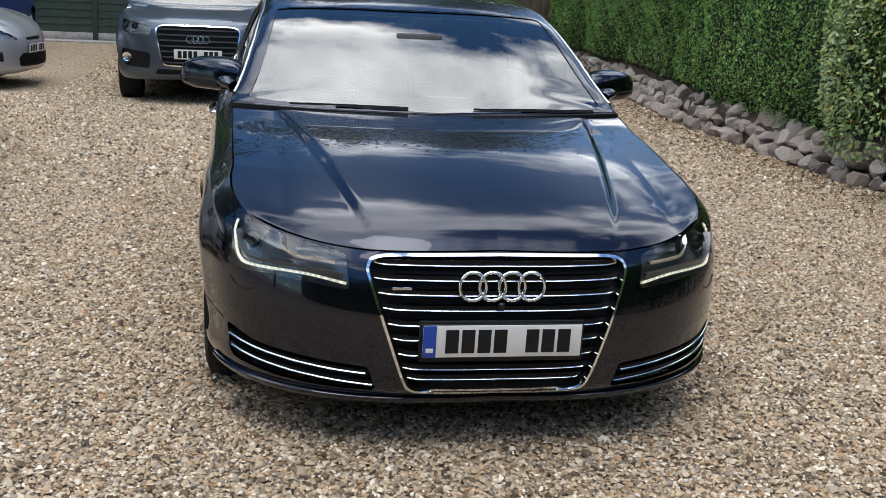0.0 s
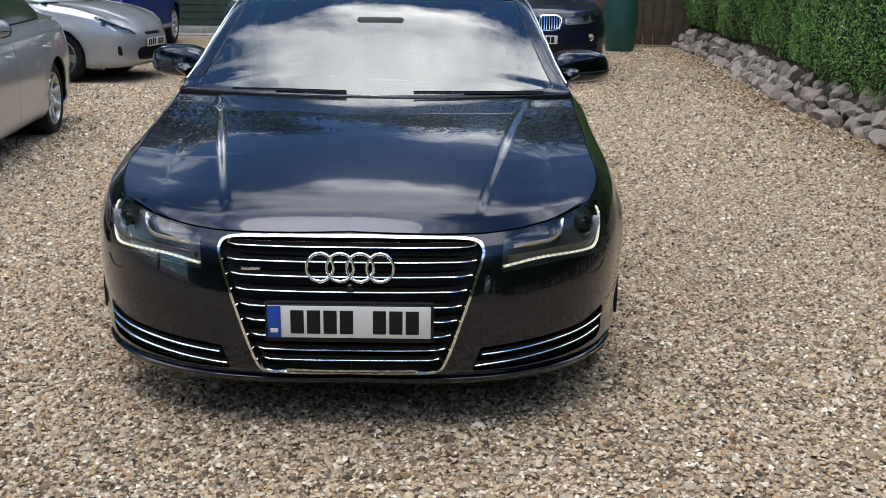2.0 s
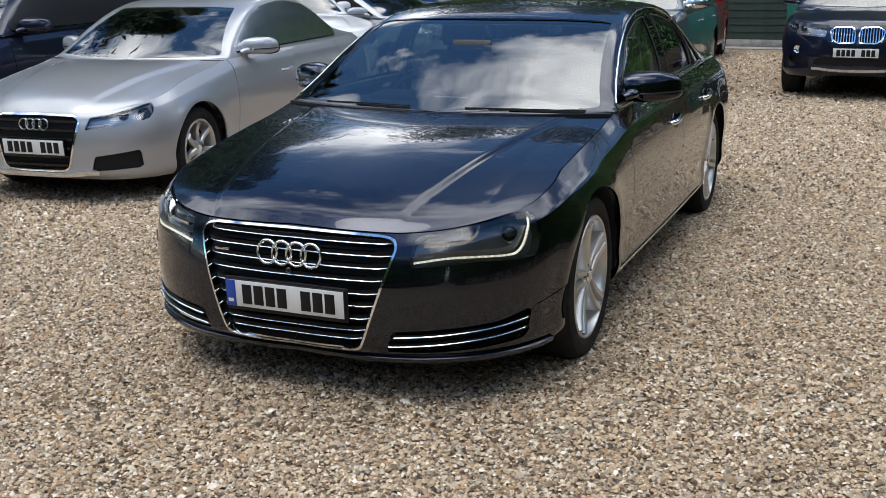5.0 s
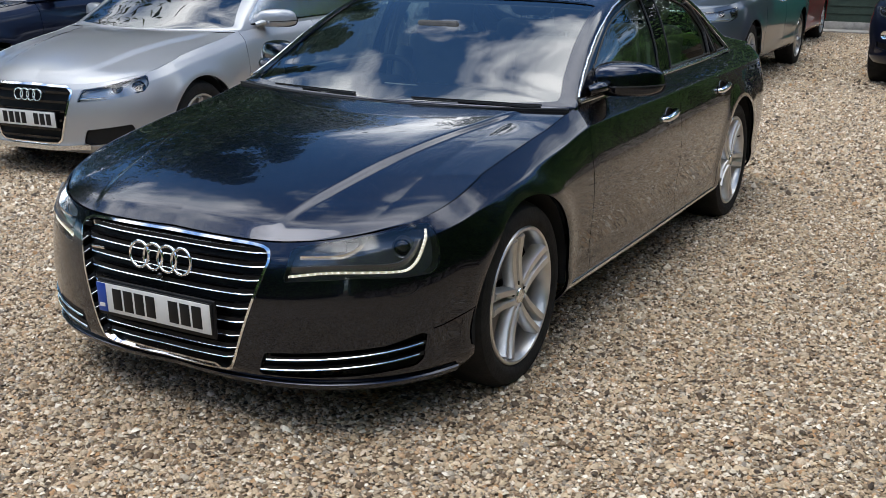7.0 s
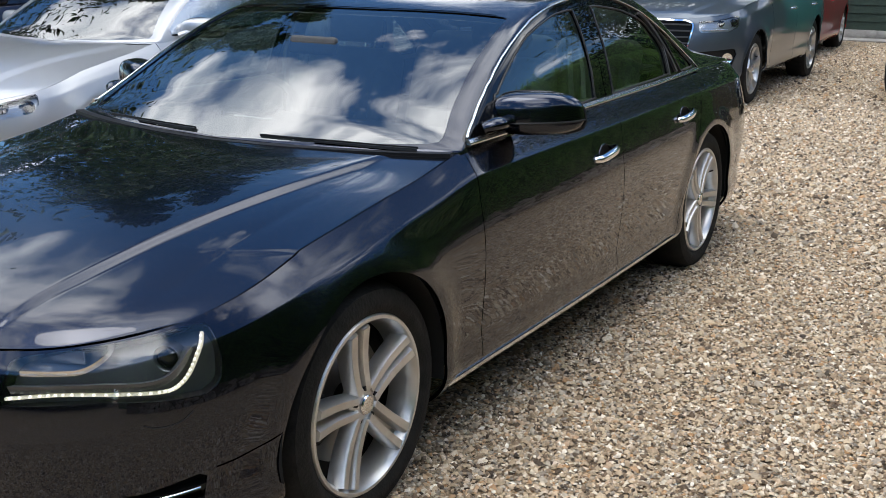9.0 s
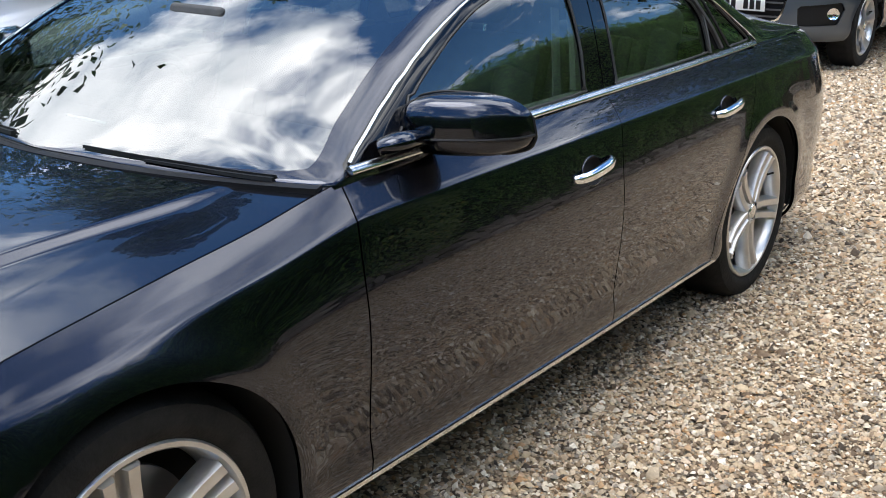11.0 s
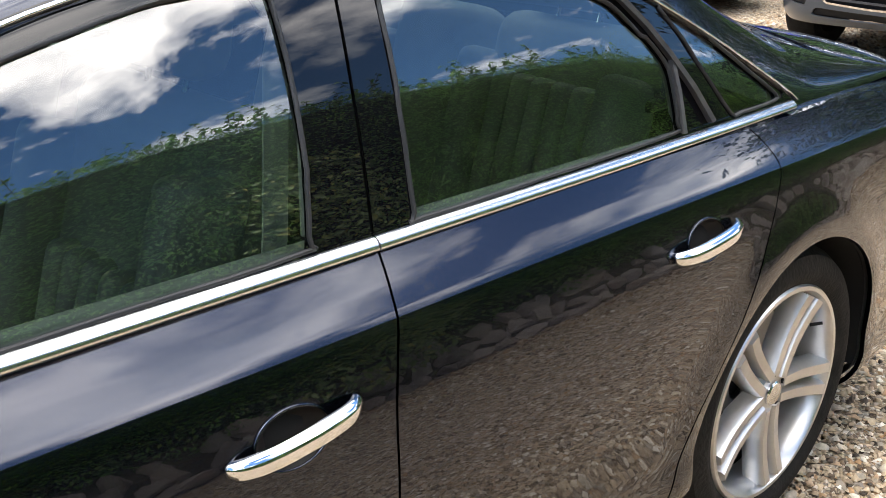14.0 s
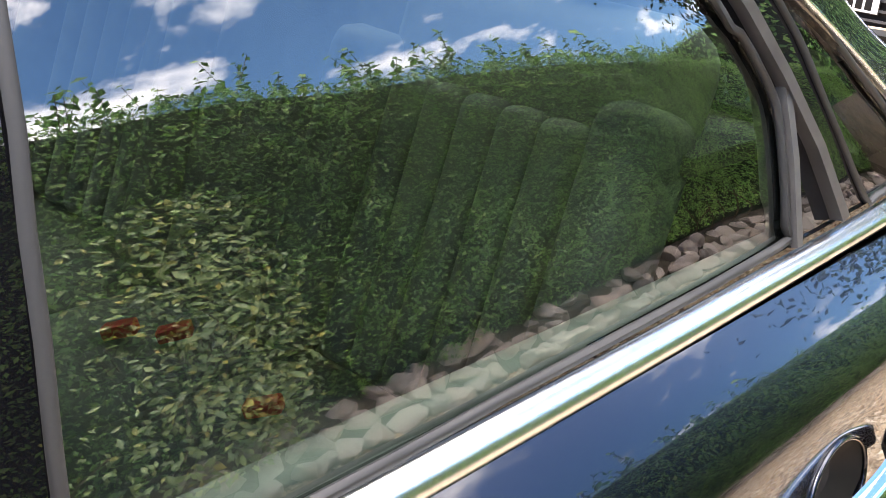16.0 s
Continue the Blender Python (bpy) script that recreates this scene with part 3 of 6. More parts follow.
FRAME_GREY = vary(material("grey_door_frame", (0.07, 0.068, 0.07), 0.4), 30.0, (0.055, 0.053, 0.055), (0.085, 0.082, 0.083))
RED_PLASTIC = material("red_buckle", (0.9, 0.075, 0.05), 0.35)
WARM = bpy.data.materials.new("side_light_glow")
WARM.use_nodes = True
WARM.node_tree.nodes["Principled BSDF"].inputs["Base Color"].default_value = (0.9, 0.85, 0.7, 1)
WARM.node_tree.nodes["Principled BSDF"].inputs["Emission Color"].default_value = (1.0, 0.90, 0.55, 1)
WARM.node_tree.nodes["Principled BSDF"].inputs["Emission Strength"].default_value = 0.3
LED = bpy.data.materials.new("led_glow")
LED.use_nodes = True
LED.node_tree.nodes["Principled BSDF"].inputs["Emission Color"].default_value = (1.0, 0.95, 0.75, 1)
LED.node_tree.nodes["Principled BSDF"].inputs["Emission Strength"].default_value = 1.5
LAMP_GREY = material("lamp_inner_grey", (0.11, 0.115, 0.125), 0.3, 0.6)
GRILLE_BLACK = material("grille_black", (0.004, 0.004, 0.0045), 0.5, spec=0.2)
LAMP_RED = material("red_lamp_lens", (0.25, 0.008, 0.008), 0.08, coat=1.0)


def tube(points, r, n=8, steps=10, flat=1.0, up=(0, 0, 1)):
    return sweep(spline3(points, steps), ring(r, n, flat), up)


def ellipsoid(cx, cy, cz, rx, ry, rz, e=1.0, nu=32, nv=18):
    v, f = [], []
    g = lambda t, p: math.copysign(abs(t) ** p, t)
    for j in range(nv + 1):
        b = -math.pi / 2 + math.pi * j / nv
        for i in range(nu):
            a = 2 * math.pi * i / nu
            v.append((cx + rx * g(math.cos(b), e) * g(math.cos(a), e), cy + ry * g(math.cos(b), e) * g(math.sin(a), e), cz + rz * g(math.sin(b), e)))
    for j in range(nv):
        for i in range(nu):
            f.append((j * nu + i, j * nu + (i + 1) % nu, (j + 1) * nu + (i + 1) % nu, (j + 1) * nu + i))
    return v, f


def torus(R, r, n=40, k=10):
    return lathe([(R + r * math.cos(2 * math.pi * i / k), r * math.sin(2 * math.pi * i / k)) for i in range(k)], n, "Y")


def flip(v):
    return [(-x, y, z) for x, y, z in v]


def flip_bag(bag):
    b = Bag()
    for v in bag.v:
        w = v.copy(); w[:, 0] *= -1; b.v.append(w)
    b.f, b.n = [q[::-1] for q in bag.f], bag.n
    return b


def two(name, bag, mat, parent, label="", smooth=35.0):
    a = part(name, bag, mat, parent, label, smooth)
    b = part(name, flip_bag(bag), mat, parent, label, smooth)
    return a, b


def mirror_pair(parent, P, cx, cy, cz, k=1.0, paint=None, foot=(.87, 1.80, .985)):
    """Door mirrors: painted cap over a dark flat-bottomed lower shell, glass, and a foot reaching to the door."""
    us = np.concatenate([[0, .012, .025, .045], np.linspace(.07, .93, 18), [.955, .975, .99, 1]])
    top = spl([(0, .003), (.025, .045), (.06, .070), (.15, .090), (.35, .100), (.6, .098), (.8, .086), (.92, .066), (.975, .042), (1, .002)], us) * k / 1.22
    low = spl([(0, .003), (.03, .030), (.25, .042), (.5, .048), (.75, .046), (.92, .034), (.975, .022), (1, .002)], us) * k / 1.22
    deep = spl([(0, .003), (.03, .055), (.2, .088), (.45, .100), (.7, .094), (.88, .070), (.97, .042), (1, .003)], us) * k / 1.22
    xs = cx - .028 * k + (us - .5) * .30 * k / 1.22
    yr = cy + .045 * k + (us - .5) * .12

    def shell(h, sign):
        v, f, m = [], [], 12
        for x, y, hh, d, u in zip(xs, yr, h, deep, us):
            for j in range(m):
                a = math.pi / 2 * j / (m - 1)
                v.append((x, y - d * max(0.0, math.cos(a)) ** .5, cz - .027 * k + .012 * (u - .5) + sign * hh * math.sin(a) ** .7))
        for i in range(len(us) - 1):
            for j in range(m - 1):
                q = (i * m + j, i * m + j + 1, (i + 1) * m + j + 1, (i + 1) * m + j)
                f.append(q if sign < 0 else q[::-1])
        return v, f
    for s in (1, -1):
        fx = (lambda bg_: bg_) if s > 0 else flip_bag
        m = part("door_mirror", fx(Bag().add(*shell(top, 1))), paint, parent, "", 60)
        part("mirror_lip", fx(Bag().add(*shell(low, -1))), paint, m, "", 60)
        line = [(x, y - d - .0015, cz - .027 * k + .012 * (u - .5)) for x, y, d, u in zip(xs, yr, deep, us)]
        part("indicator_strip", fx(Bag().add(*sweep(line, ring(.0036, 6), (0, 0, 1)))), BLACK, m)
        rim_ = [(x, y + .002, cz - .027 * k + h * .97) for x, y, h in zip(xs, yr, top)] + [(x, y + .002, cz - .027 * k - h * .97) for x, y, h in zip(xs[::-1], yr[::-1], low[::-1])]
        part("mirror_rim", fx(Bag().add(*sweep(rim_, ring(.005, 6), (0, 1, 0), True))), BLACK, m)
        part("mirror_back", fx(Bag().add(rim_, [tuple(range(len(rim_)))])), BLACK, m, smooth=0)
        gl = [(cx + (x - cx) * .9, y + .004, cz + .004 + (z - cz - .004) * .88) for x, y, z in rim_]
        part("mirror_glass", fx(Bag().add(gl, [tuple(range(len(gl)))])), CHROME, m, smooth=0)
        b = Bag().add(*tube([foot, (foot[0] + .035, foot[1] + .03, foot[2] + .016), (cx - .085 * k, cy - .028, cz - .033 * k), (cx - .04 * k, cy - .025, cz - .035 * k)], .030 * k, 14, 8, .62))
        part("mirror_foot", fx(b), paint, m, "", 60)


def seat(parent, x, y, w=.50, rear=False):
    """A leather seat with pleats and a headrest."""
    z0 = .48
    st = new("seat"); st.parent = parent; st.matrix_local = pose(x, y, z0)
    part("cushion", Bag().add(*rbox(0, .02, .06, w, .52, .16, .05, 3)), LEATHER, st)
    b = Bag()
    for k in range(5):
        o = (k - 2) * w * .13
        b.add(*(rbox(o, -.020, -.06, w * .118, .105, .40, .022, 3) if rear else rbox(o, -.014, -.15, w * .118, .11, .27, .026, 3)), pose(0, .30, .40, -16))
    part("backrest_pleats", b, LEATHER, st)
    part("backrest", Bag().add(*rbox(0, .045, 0, w, .14, .62, .062, 4), pose(0, .30, .38, -16)), LEATHER, st)
    for s in (-1, 1):
        part("side_bolster", Bag().add(*rbox(s * w * .46, -.03, -.03, .075, .16, .46, .035, 3), pose(0, .30, .38, -16)), LEATHER, st)
    part("headrest", Bag().add(*rbox(0, 0, 0, .27, .11, .17, .05, 3), pose(0, .42, .775, -10)), LEATHER, st)
    for s in (-1, 1):
        part("headrest_post", Bag().add(*lathe([(.0055, -.06), (.0055, .06)], 8, "Z", False), pose(s * .06, .405, .68, -12)), CHROME, st)
    return st


def dark_saloon():
    P = dict(SALOON, rim=.262, wing=.021, belt=[(1.42, .966), (1.63, .975), (2.8, .985), (3.8, .992), (4.6, 1.01)])
    car = thing("saloon_car", pose(0, 0, 0), "glossy midnight-black saloon car parked on gravel, side lights lit", "car")
    side, sf = side_sheet(P)
    outward(side, (0, 2.5, .5))
    at = P["at"]
    S_HL = .965
    hood = outward(hood_sheet(P, side, S_HL, 110), (0, 1, 0))
    cabin = outward(cabin_sheet(P), (0, 2.8, .8))
    deck = outward(deck_sheet(P, side), (0, 4.5, 0))
    b = Bag()
    for sh in (side.moved(-.02), hood.moved(-.02)):
        inner = sh
        _, inner = inner.cut(inner.v[:, 1] - 1.40) if sh.v[:, 3].max() > 2 else (None, inner)
        for ya in (P["fa"], P["ra"]):
            _, inner = inner.cut(np.hypot(inner.v[:, 1] - ya, inner.v[:, 2] - P["wz"]) - P["arch"] + 99 * (inner.v[:, 0] < .5))
        b.add(inner.v[:, :3], inner.f); mi = inner.mirror(); b.add(mi.v[:, :3], mi.f)
    part("inner_shell", b, LINER, car)
    for ya in (P["fa"], P["ra"]):
        _, side = side.cut(np.hypot(side.v[:, 1] - ya, side.v[:, 2] - P["wz"]) - P["arch"] + 99 * ((side.v[:, 0] < .5) | (side.v[:, 3] < .9)))
    GR = curve2([(0, .676), (.25, .674), (.385, .667), (.418, .642), (.408, .59), (.345, .40), (.300, .275), (.272, .247), (.2, .241), (0, .239), (-.2, .241), (-.272, .247), (-.300, .275), (-.345, .40), (-.408, .59), (-.418, .642), (-.385, .667), (-.25, .674)], 8)

    def grille(sh): return sd(GR, sh.v[:, 0], sh.v[:, 2]) + 9 * (sh.v[:, 1] > .6)
    opening, side = side.cut(grille(side))
    frame_r, side = side.cut(grille(side) - .0085)
    LAMP = [(.487, .567), (.512, .668), (.549, .681), (.698, .702), (.858, .721), (.985, .738), (1.03, .736), (1.048, .66), (1.04, .602), (1.0, .579), (.90, .577), (.75, .585), (.62, .577)]

    def lamp(sh): return sd(LAMP, sh.v[:, 3], sh.v[:, 2])
    lamp_sh, side = side.cut(lamp(side))
    VENT = [(.395, .238), (.425, .322), (.60, .333), (.84, .348), (.975, .378), (.998, .372), (.985, .285), (.95, .262), (.75, .247), (.55, .238)]

    def vent(sh): return sd(VENT, sh.v[:, 3], sh.v[:, 2])
    vent_sh, side = side.cut(vent(side))

    def y_at(keys): return lambda sh: sh.v[:, 1] - spl(keys, sh.v[:, 2]) - 9 * (sh.v[:, 3] < .9)
    front_door = [(.1, 1.63), (.33, 1.614), (.55, 1.602), (.74, 1.600), (.89, 1.612), (.95, 1.625), (1.0, 1.64)]
    mid_door = [(.1, 2.80), (.41, 2.768), (.73, 2.772), (.9, 2.803), (1.0, 2.832)]
    rear_door = [(.1, 3.50), (.30, 3.52), (.45, 3.57), (.65, 3.69), (.78, 3.782), (.86, 3.835), (.93, 3.862), (.96, 3.852), (1.0, 3.826)]
    sill = lambda sh: sh.v[:, 2] - .255
    fender, rest = split_line(side, y_at(front_door))
    fd, rest = split_line(rest, y_at(mid_door))
    rd, quarter = split_line(rest, y_at(rear_door))
    bumper, fender = split_line(fender, lambda sh: np.where(sh.v[:, 3] < sf * .85, sh.v[:, 2] - spl([(0, .8), (1.0, .8), (1.006, .385), (sf * .85, .425)], sh.v[:, 3]), .2 + 0 * sh.v[:, 2]))
    low_f, fd = split_line(fd, sill)
    low_r, rd = split_line(rd, sill)
    lens_r, quarter = split_line(quarter, lambda sh: sd([(4.66, .90), (5.2, .93), (5.2, .74), (4.95, .74), (4.75, .80)], sh.v[:, 1], sh.v[:, 2]))
    panel("front_bumper", bumper, PAINT_DARK, car)
    for q in (lens_r, lens_r.mirror()):
        panel("rear_lamp", q, LAMP_RED, car, both=False)

    def ell(y0, z0, ry, rz): return lambda sh: np.hypot((sh.v[:, 1] - y0) / ry, (sh.v[:, 2] - z0) / rz) - 1
    bowl_f, fd = fd.cut(ell(2.60, .810, .061, .041)(fd))
    bowl_r, rd = rd.cut(ell(3.57, .838, .061, .041)(rd))
    for nm, sh in (("front_wing", fender), ("front_door", fd), ("rear_door", rd), ("rear_quarter", quarter), ("sill", low_f), ("sill", low_r)):
        for q in (sh, sh.mirror()):
            panel(nm, q, PAINT_DARK, car, both=False)
    for bw, y0, z0 in ((bowl_f, 2.60, .810), (bowl_r, 3.57, .838)):
        d = np.clip(1 - ell(y0, z0, .061, .041)(bw) - 1, 0, 1) ** .5
        bw.v[:, 0] -= .032 * d
        for q in (bw, bw.mirror()):
            part("handle_bowl", Bag().add(q.v[:, :3], q.f), BLACK, car, smooth=80)
        ringp = [Vector(at(sf + y0 + .061 * math.cos(a) - P["D"], z0 + .041 * math.sin(a), .001)) for a in np.linspace(0, 2 * math.pi, 36, endpoint=False)]
        two("bowl_rim", Bag().add(*sweep(ringp, ring(.0028, 6), (1, 0, 0), True)), PAINT_DARK, car, "", 80)
    for y0, y1, z0, z1 in ((2.498, 2.712, .806, .828), (3.462, 3.668, .833, .856)):
        x0 = .961
        pts = [(x0 - .004, y0, z0), (x0 + .012, y0 + .020, z0 + .003), (x0 + .020, y0 + .065, (z0 + z1) / 2 - .004), (x0 + .021, y0 + .14, (z0 + z1) / 2 + .004), (x0 + .014, y1 - .025, z1 - .002), (x0 - .004, y1, z1)]
        p = spline3(pts, 8)
        two("door_handle", Bag().add(*sweep(p, [(.002, -.019), (.008, -.017), (.011, -.002), (.009, .004), (-.001, .010), (-.007, .009), (-.006, -.017)], (0, 0, 1), scales=[.55 + .5 * math.sin(math.pi * i / (len(p) - 1)) ** .5 for i in range(len(p))])), CHROME, car, "chrome door handle", 60)
    h2, _ = hood.cut(hood.v[:, 3] - .994)
    h2, _ = h2.cut(h2.v[:, 4] - .992)
    _, h2 = h2.cut(h2.v[:, 4] - .004)
    part("bonnet", Bag().add(*h2.thick(.012)).add(*h2.mirror().thick(.012)), PAINT_DARK, car, smooth=60)
    part("boot_lid", Bag().add(*deck.thick(.012)).add(*deck.mirror().thick(.012)), PAINT_DARK, car)
    # cabin
    DLO = curve2([(1.64, .984), (1.775, 1.068), (1.93, 1.156), (2.09, 1.236), (2.26, 1.303), (2.44, 1.356), (2.63, 1.388), (2.81, 1.402), (3.0, 1.403), (3.2, 1.386), (3.37, 1.349), (3.55, 1.292), (3.70, 1.222), (3.85, 1.145), (4.0, 1.062), (4.068, 1.018), (4.06, 1.003), (4.0, 1.0), (3.6, .994), (2.8, .988), (2.0, .982), (1.75, .980)], 8)
    FG = curve2([(1.90, 1.008), (1.905, 1.085), (1.97, 1.145), (2.2, 1.262), (2.37, 1.316), (2.55, 1.353), (2.68, 1.366), (2.735, 1.366), (2.752, 1.35), (2.74, 1.17), (2.718, 1.03), (2.70, 1.012), (2.4, 1.008)], 8)
    RG = curve2([(2.912, 1.022), (2.922, 1.17), (2.940, 1.345), (2.955, 1.370), (3.1, 1.358), (3.25, 1.338), (3.38, 1.308), (3.452, 1.283), (3.49, 1.262), (3.545, 1.212), (3.594, 1.160), (3.608, 1.135), (3.611, 1.10), (3.610, 1.035), (3.595, 1.020), (3.3, 1.014), (2.93, 1.010)], 8)
    QG = curve2([(3.715, 1.130), (3.675, 1.19), (3.63, 1.242), (3.65, 1.250), (3.74, 1.196), (3.86, 1.120), (3.97, 1.050), (3.995, 1.028), (3.97, 1.02), (3.84, 1.019), (3.80, 1.025)], 6)
    FG = np.array([(y + (.012 if y < 2.5 and z > 1.05 else 0), z - (.012 if z > 1.12 else 0)) for y, z in FG])
    RG = np.array([(y, z - (.009 if z > 1.2 else 0)) for y, z in RG])
    sidev = lambda sh: 9 * (sh.v[:, 4] < .9)

    def reg(poly): return lambda sh: sd(poly, sh.v[:, 1], sh.v[:, 2]) + sidev(sh)
    dlo, body = cabin.cut(reg(DLO)(cabin))
    inn, chrome = dlo.cut(reg(DLO)(dlo) + np.where(dlo.v[:, 2] < 1.03, .0225, .012))
    fg, trim = inn.cut(reg(FG)(inn))
    rg, trim = trim.cut(reg(RG)(trim))
    qg, trim = trim.cut(reg(QG)(trim))
    pil_a, pil_b = split_line(trim, lambda sh: sh.v[:, 1] - spl([(.98, 2.826), (1.18, 2.842), (1.40, 2.874)], sh.v[:, 2]), .003)
    ch_a, ch_b = split_line(chrome, lambda sh: sh.v[:, 1] - np.where(sh.v[:, 2] < 1.1, 2.826, 99), .0015)
    ch_b, ch_c = split_line(ch_b, lambda sh: np.where(sh.v[:, 2] < 1.03, sh.v[:, 1] - 3.826, -1), .0015)
    xr = lambda sh: spl(P["xr"], sh.v[:, 1])

    def screen(sh): return np.maximum(sh.v[:, 0] - xr(sh) + .078 - .02 * np.clip(sh.v[:, 1] - 1.6, 0, 1), sh.v[:, 1] - (2.245 + .065 * (sh.v[:, 0] / .6) ** 2)) + 9 * (sh.v[:, 4] > 1.3)

    def back(sh): return np.maximum(np.maximum(sh.v[:, 0] - xr(sh) + .10, 3.70 + .1 * (sh.v[:, 0] / .6) ** 2 - sh.v[:, 1]), sh.v[:, 1] - 4.40) + 9 * (sh.v[:, 4] > 1.1)
    ws, body = body.cut(screen(body))
    bk, body = body.cut(back(body))
    pillar_a, roof = split_line(body, lambda sh: np.where((sh.v[:, 4] < 1.6), sh.v[:, 1] - (2.256 + .065 * (sh.v[:, 0] / .6) ** 2), 1) + 9 * (sh.v[:, 0] > xr(sh) - .10), .003)
    part("roof", Bag().add(*roof.thick(.015)).add(*roof.mirror().thick(.015)), PAINT_DARK, car, smooth=60)
    for q in (pillar_a, pillar_a.mirror()):
        panel("screen_edge", q, GLOSS_BLACK, car, both=False)
    for tr in (pil_a, pil_b):
        for q in (tr, tr.mirror()):
            part("window_surround", Bag().add(*q.moved(-.003).thick(.01)), GLOSS_BLACK, car, "gloss black door pillar trim")
    for c in (ch_a, ch_b, ch_c):
        for q in (c, c.mirror()):
            part("strip_base", Bag().add(*q.moved(.0005).thick(.008)), GLOSS_BLACK, car, "", 40)

    def on_cabin(yy, zz):
        h = np.abs(cabin.v[:, 1] - yy) + np.abs(cabin.v[:, 2] - zz) + 9 * (cabin.v[:, 4] < 1)
        i4 = np.argsort(h)[:4]
        w4 = 1 / (h[i4] + 1e-4)
        return float((cabin.v[i4, 0] * w4).sum() / w4.sum())
    n_ = 14
    belt = lambda y: .9935 + .0075 * (y - 1.7) / 2.3 + .004 * max(0, (y - 3.4))
    for y0, y1 in ((1.655, 2.8245), (2.8275, 3.8245), (3.8275, 4.045)):
        pts = [(float(spl(P["xb"], y)) - .001, y, belt(y)) for y in np.linspace(y0, y1, 16)]
        two("window_strip", Bag().add(*sweep(pts, [(.0075 * math.cos(a), .0125 * math.sin(a)) for a in np.linspace(0, 2 * math.pi, n_, endpoint=False)], (-.72, 0, .69))), SATIN, car, "bright metal strip below the windows", 80)
    top = [(yy, zz) for yy, zz in DLO if zz > 1.0]
    top = [p for p in top if not (p[1] < 1.012 and p[0] > 2)]
    pts = [(on_cabin(yy, zz - .004) + .002, yy, zz - .004) for yy, zz in top][::2]
    two("window_strip", Bag().add(*sweep(pts, [(.0035 * math.cos(a), .0055 * math.sin(a)) for a in np.linspace(0, 2 * math.pi, 10, endpoint=False)], (1, 0, 0))), SATIN, car, "bright metal strip over the windows", 80)
    for poly, nm in ((FG, "window_seal"), (RG, "window_seal"), (QG, "window_seal")):
        pts = []
        for yy, zz in poly:
            h = np.abs(cabin.v[:, 1] - yy) + np.abs(cabin.v[:, 2] - zz) + 9 * (cabin.v[:, 4] < 1)
            i4 = np.argsort(h)[:4]
            w4 = 1 / (h[i4] + 1e-4)
            pts.append((float((cabin.v[i4, 0] * w4).sum() / w4.sum()) - .002, yy, zz))
        two(nm, Bag().add(*sweep(pts[::2], ring(.0042, 6), (1, 0, 0), True)), SEAL, car, "", 60)
    for nm, sh in (("front_door_glass", fg), ("rear_door_glass", rg), ("quarter_glass", qg)):
        for q in (sh, sh.mirror()):
            q2 = q.moved(-.007)
            part(nm, Bag().add(q2.v[:, :3], q2.f), GLASS, car, "tinted side window", 80)
    for nm, sh in (("windscreen", ws), ("rear_window", bk)):
        b = Bag()
        for q in (sh.moved(-.004), sh.moved(-.004).mirror()):
            b.add(q.v[:, :3], q.f)
        part(nm, b, GLASS_SCREEN, car, "windscreen reflecting a cloudy sky" if nm == "windscreen" else "", 80)
    # inner faces of the cabin
    lin = cabin.moved(-.035)
    _, lin = lin.cut(np.maximum(screen(lin) - .02, -1))
    _, lin = lin.cut(np.maximum(back(lin) - .03, -1))
    for pl_ in (FG, RG, QG):
        _, lin = lin.cut(reg(pl_)(lin) - .02)
    lb = Bag().add(lin.v[:, :3], lin.f); lm = lin.mirror(); lb.add(lm.v[:, :3], lm.f)
    part("headliner", lb, HEADLINER, car, "pale cloth headlining and pillar trim", 80)
    # nose: bars, badge, lamps, vents
    part("grille_backing", Bag().add(opening.moved(-.045).v[:, :3], opening.f).add(opening.moved(-.045).mirror().v[:, :3], opening.mirror().f), GRILLE_BLACK, car, smooth=80)
    rimv = Bag()
    for q in (frame_r, frame_r.mirror()):
        rimv.add(*q.moved(.004).thick(.05))
    part("grille_frame", rimv, CHROME, car, "bright chrome grille surround", 40)
    side_w = lambda z: float(np.interp(z, [.25, .262, .29, .40, .59, .642, .667], [.27, .275, .305, .345, .408, .418, .385])) - .012
    for z in (.648, .604, .559, .512, .462, .414, .364, .318, .283):
        w = side_w(z)
        xs = np.linspace(-w, w, 25)
        pts = [Vector((x, at(abs(x), z).y + .012 + (.018 if abs(x) > w - .02 else 0), z)) for x in xs]
        part("grille_slat", Bag().add(*sweep([p + Vector((0, .014, .004)) for p in pts], [(-.02, -.004), (-.02, .008), (.012, .010), (.012, -.008)], (0, 0, 1))), GRILLE_BLACK, car)
        part("grille_bar", Bag().add(*sweep(pts, [(-.004, -.0020), (-.004, .0014), (.0016, .0016), (.0040, -.0008), (.0044, -.0020)], (0, 0, 1))), CHROME, car, "chrome grille bar", 60)
        if z > .27:
            pts2 = [Vector((x * .86, at(abs(x * .86), z).y + .020, z + .0155)) for x in xs]
            part("grille_bar", Bag().add(*sweep(pts2, [(.000, -.0015), (-.002, 0), (.000, .0015), (.006, 0)], (0, 0, 1))), CHROME, car, "chrome grille bar", 60)
    badge = new("badge"); badge.parent = car
    for k in range(4):
        part("badge_ring", Bag().add(*torus(.0425, .0055, 40, 8), pose((k - 1.5) * .0635, at(0, .59).y - .008, .592, -6) @ Matrix.Diagonal((1, 1, 1.06, 1))), CHROME, badge, "chrome ring", 60)
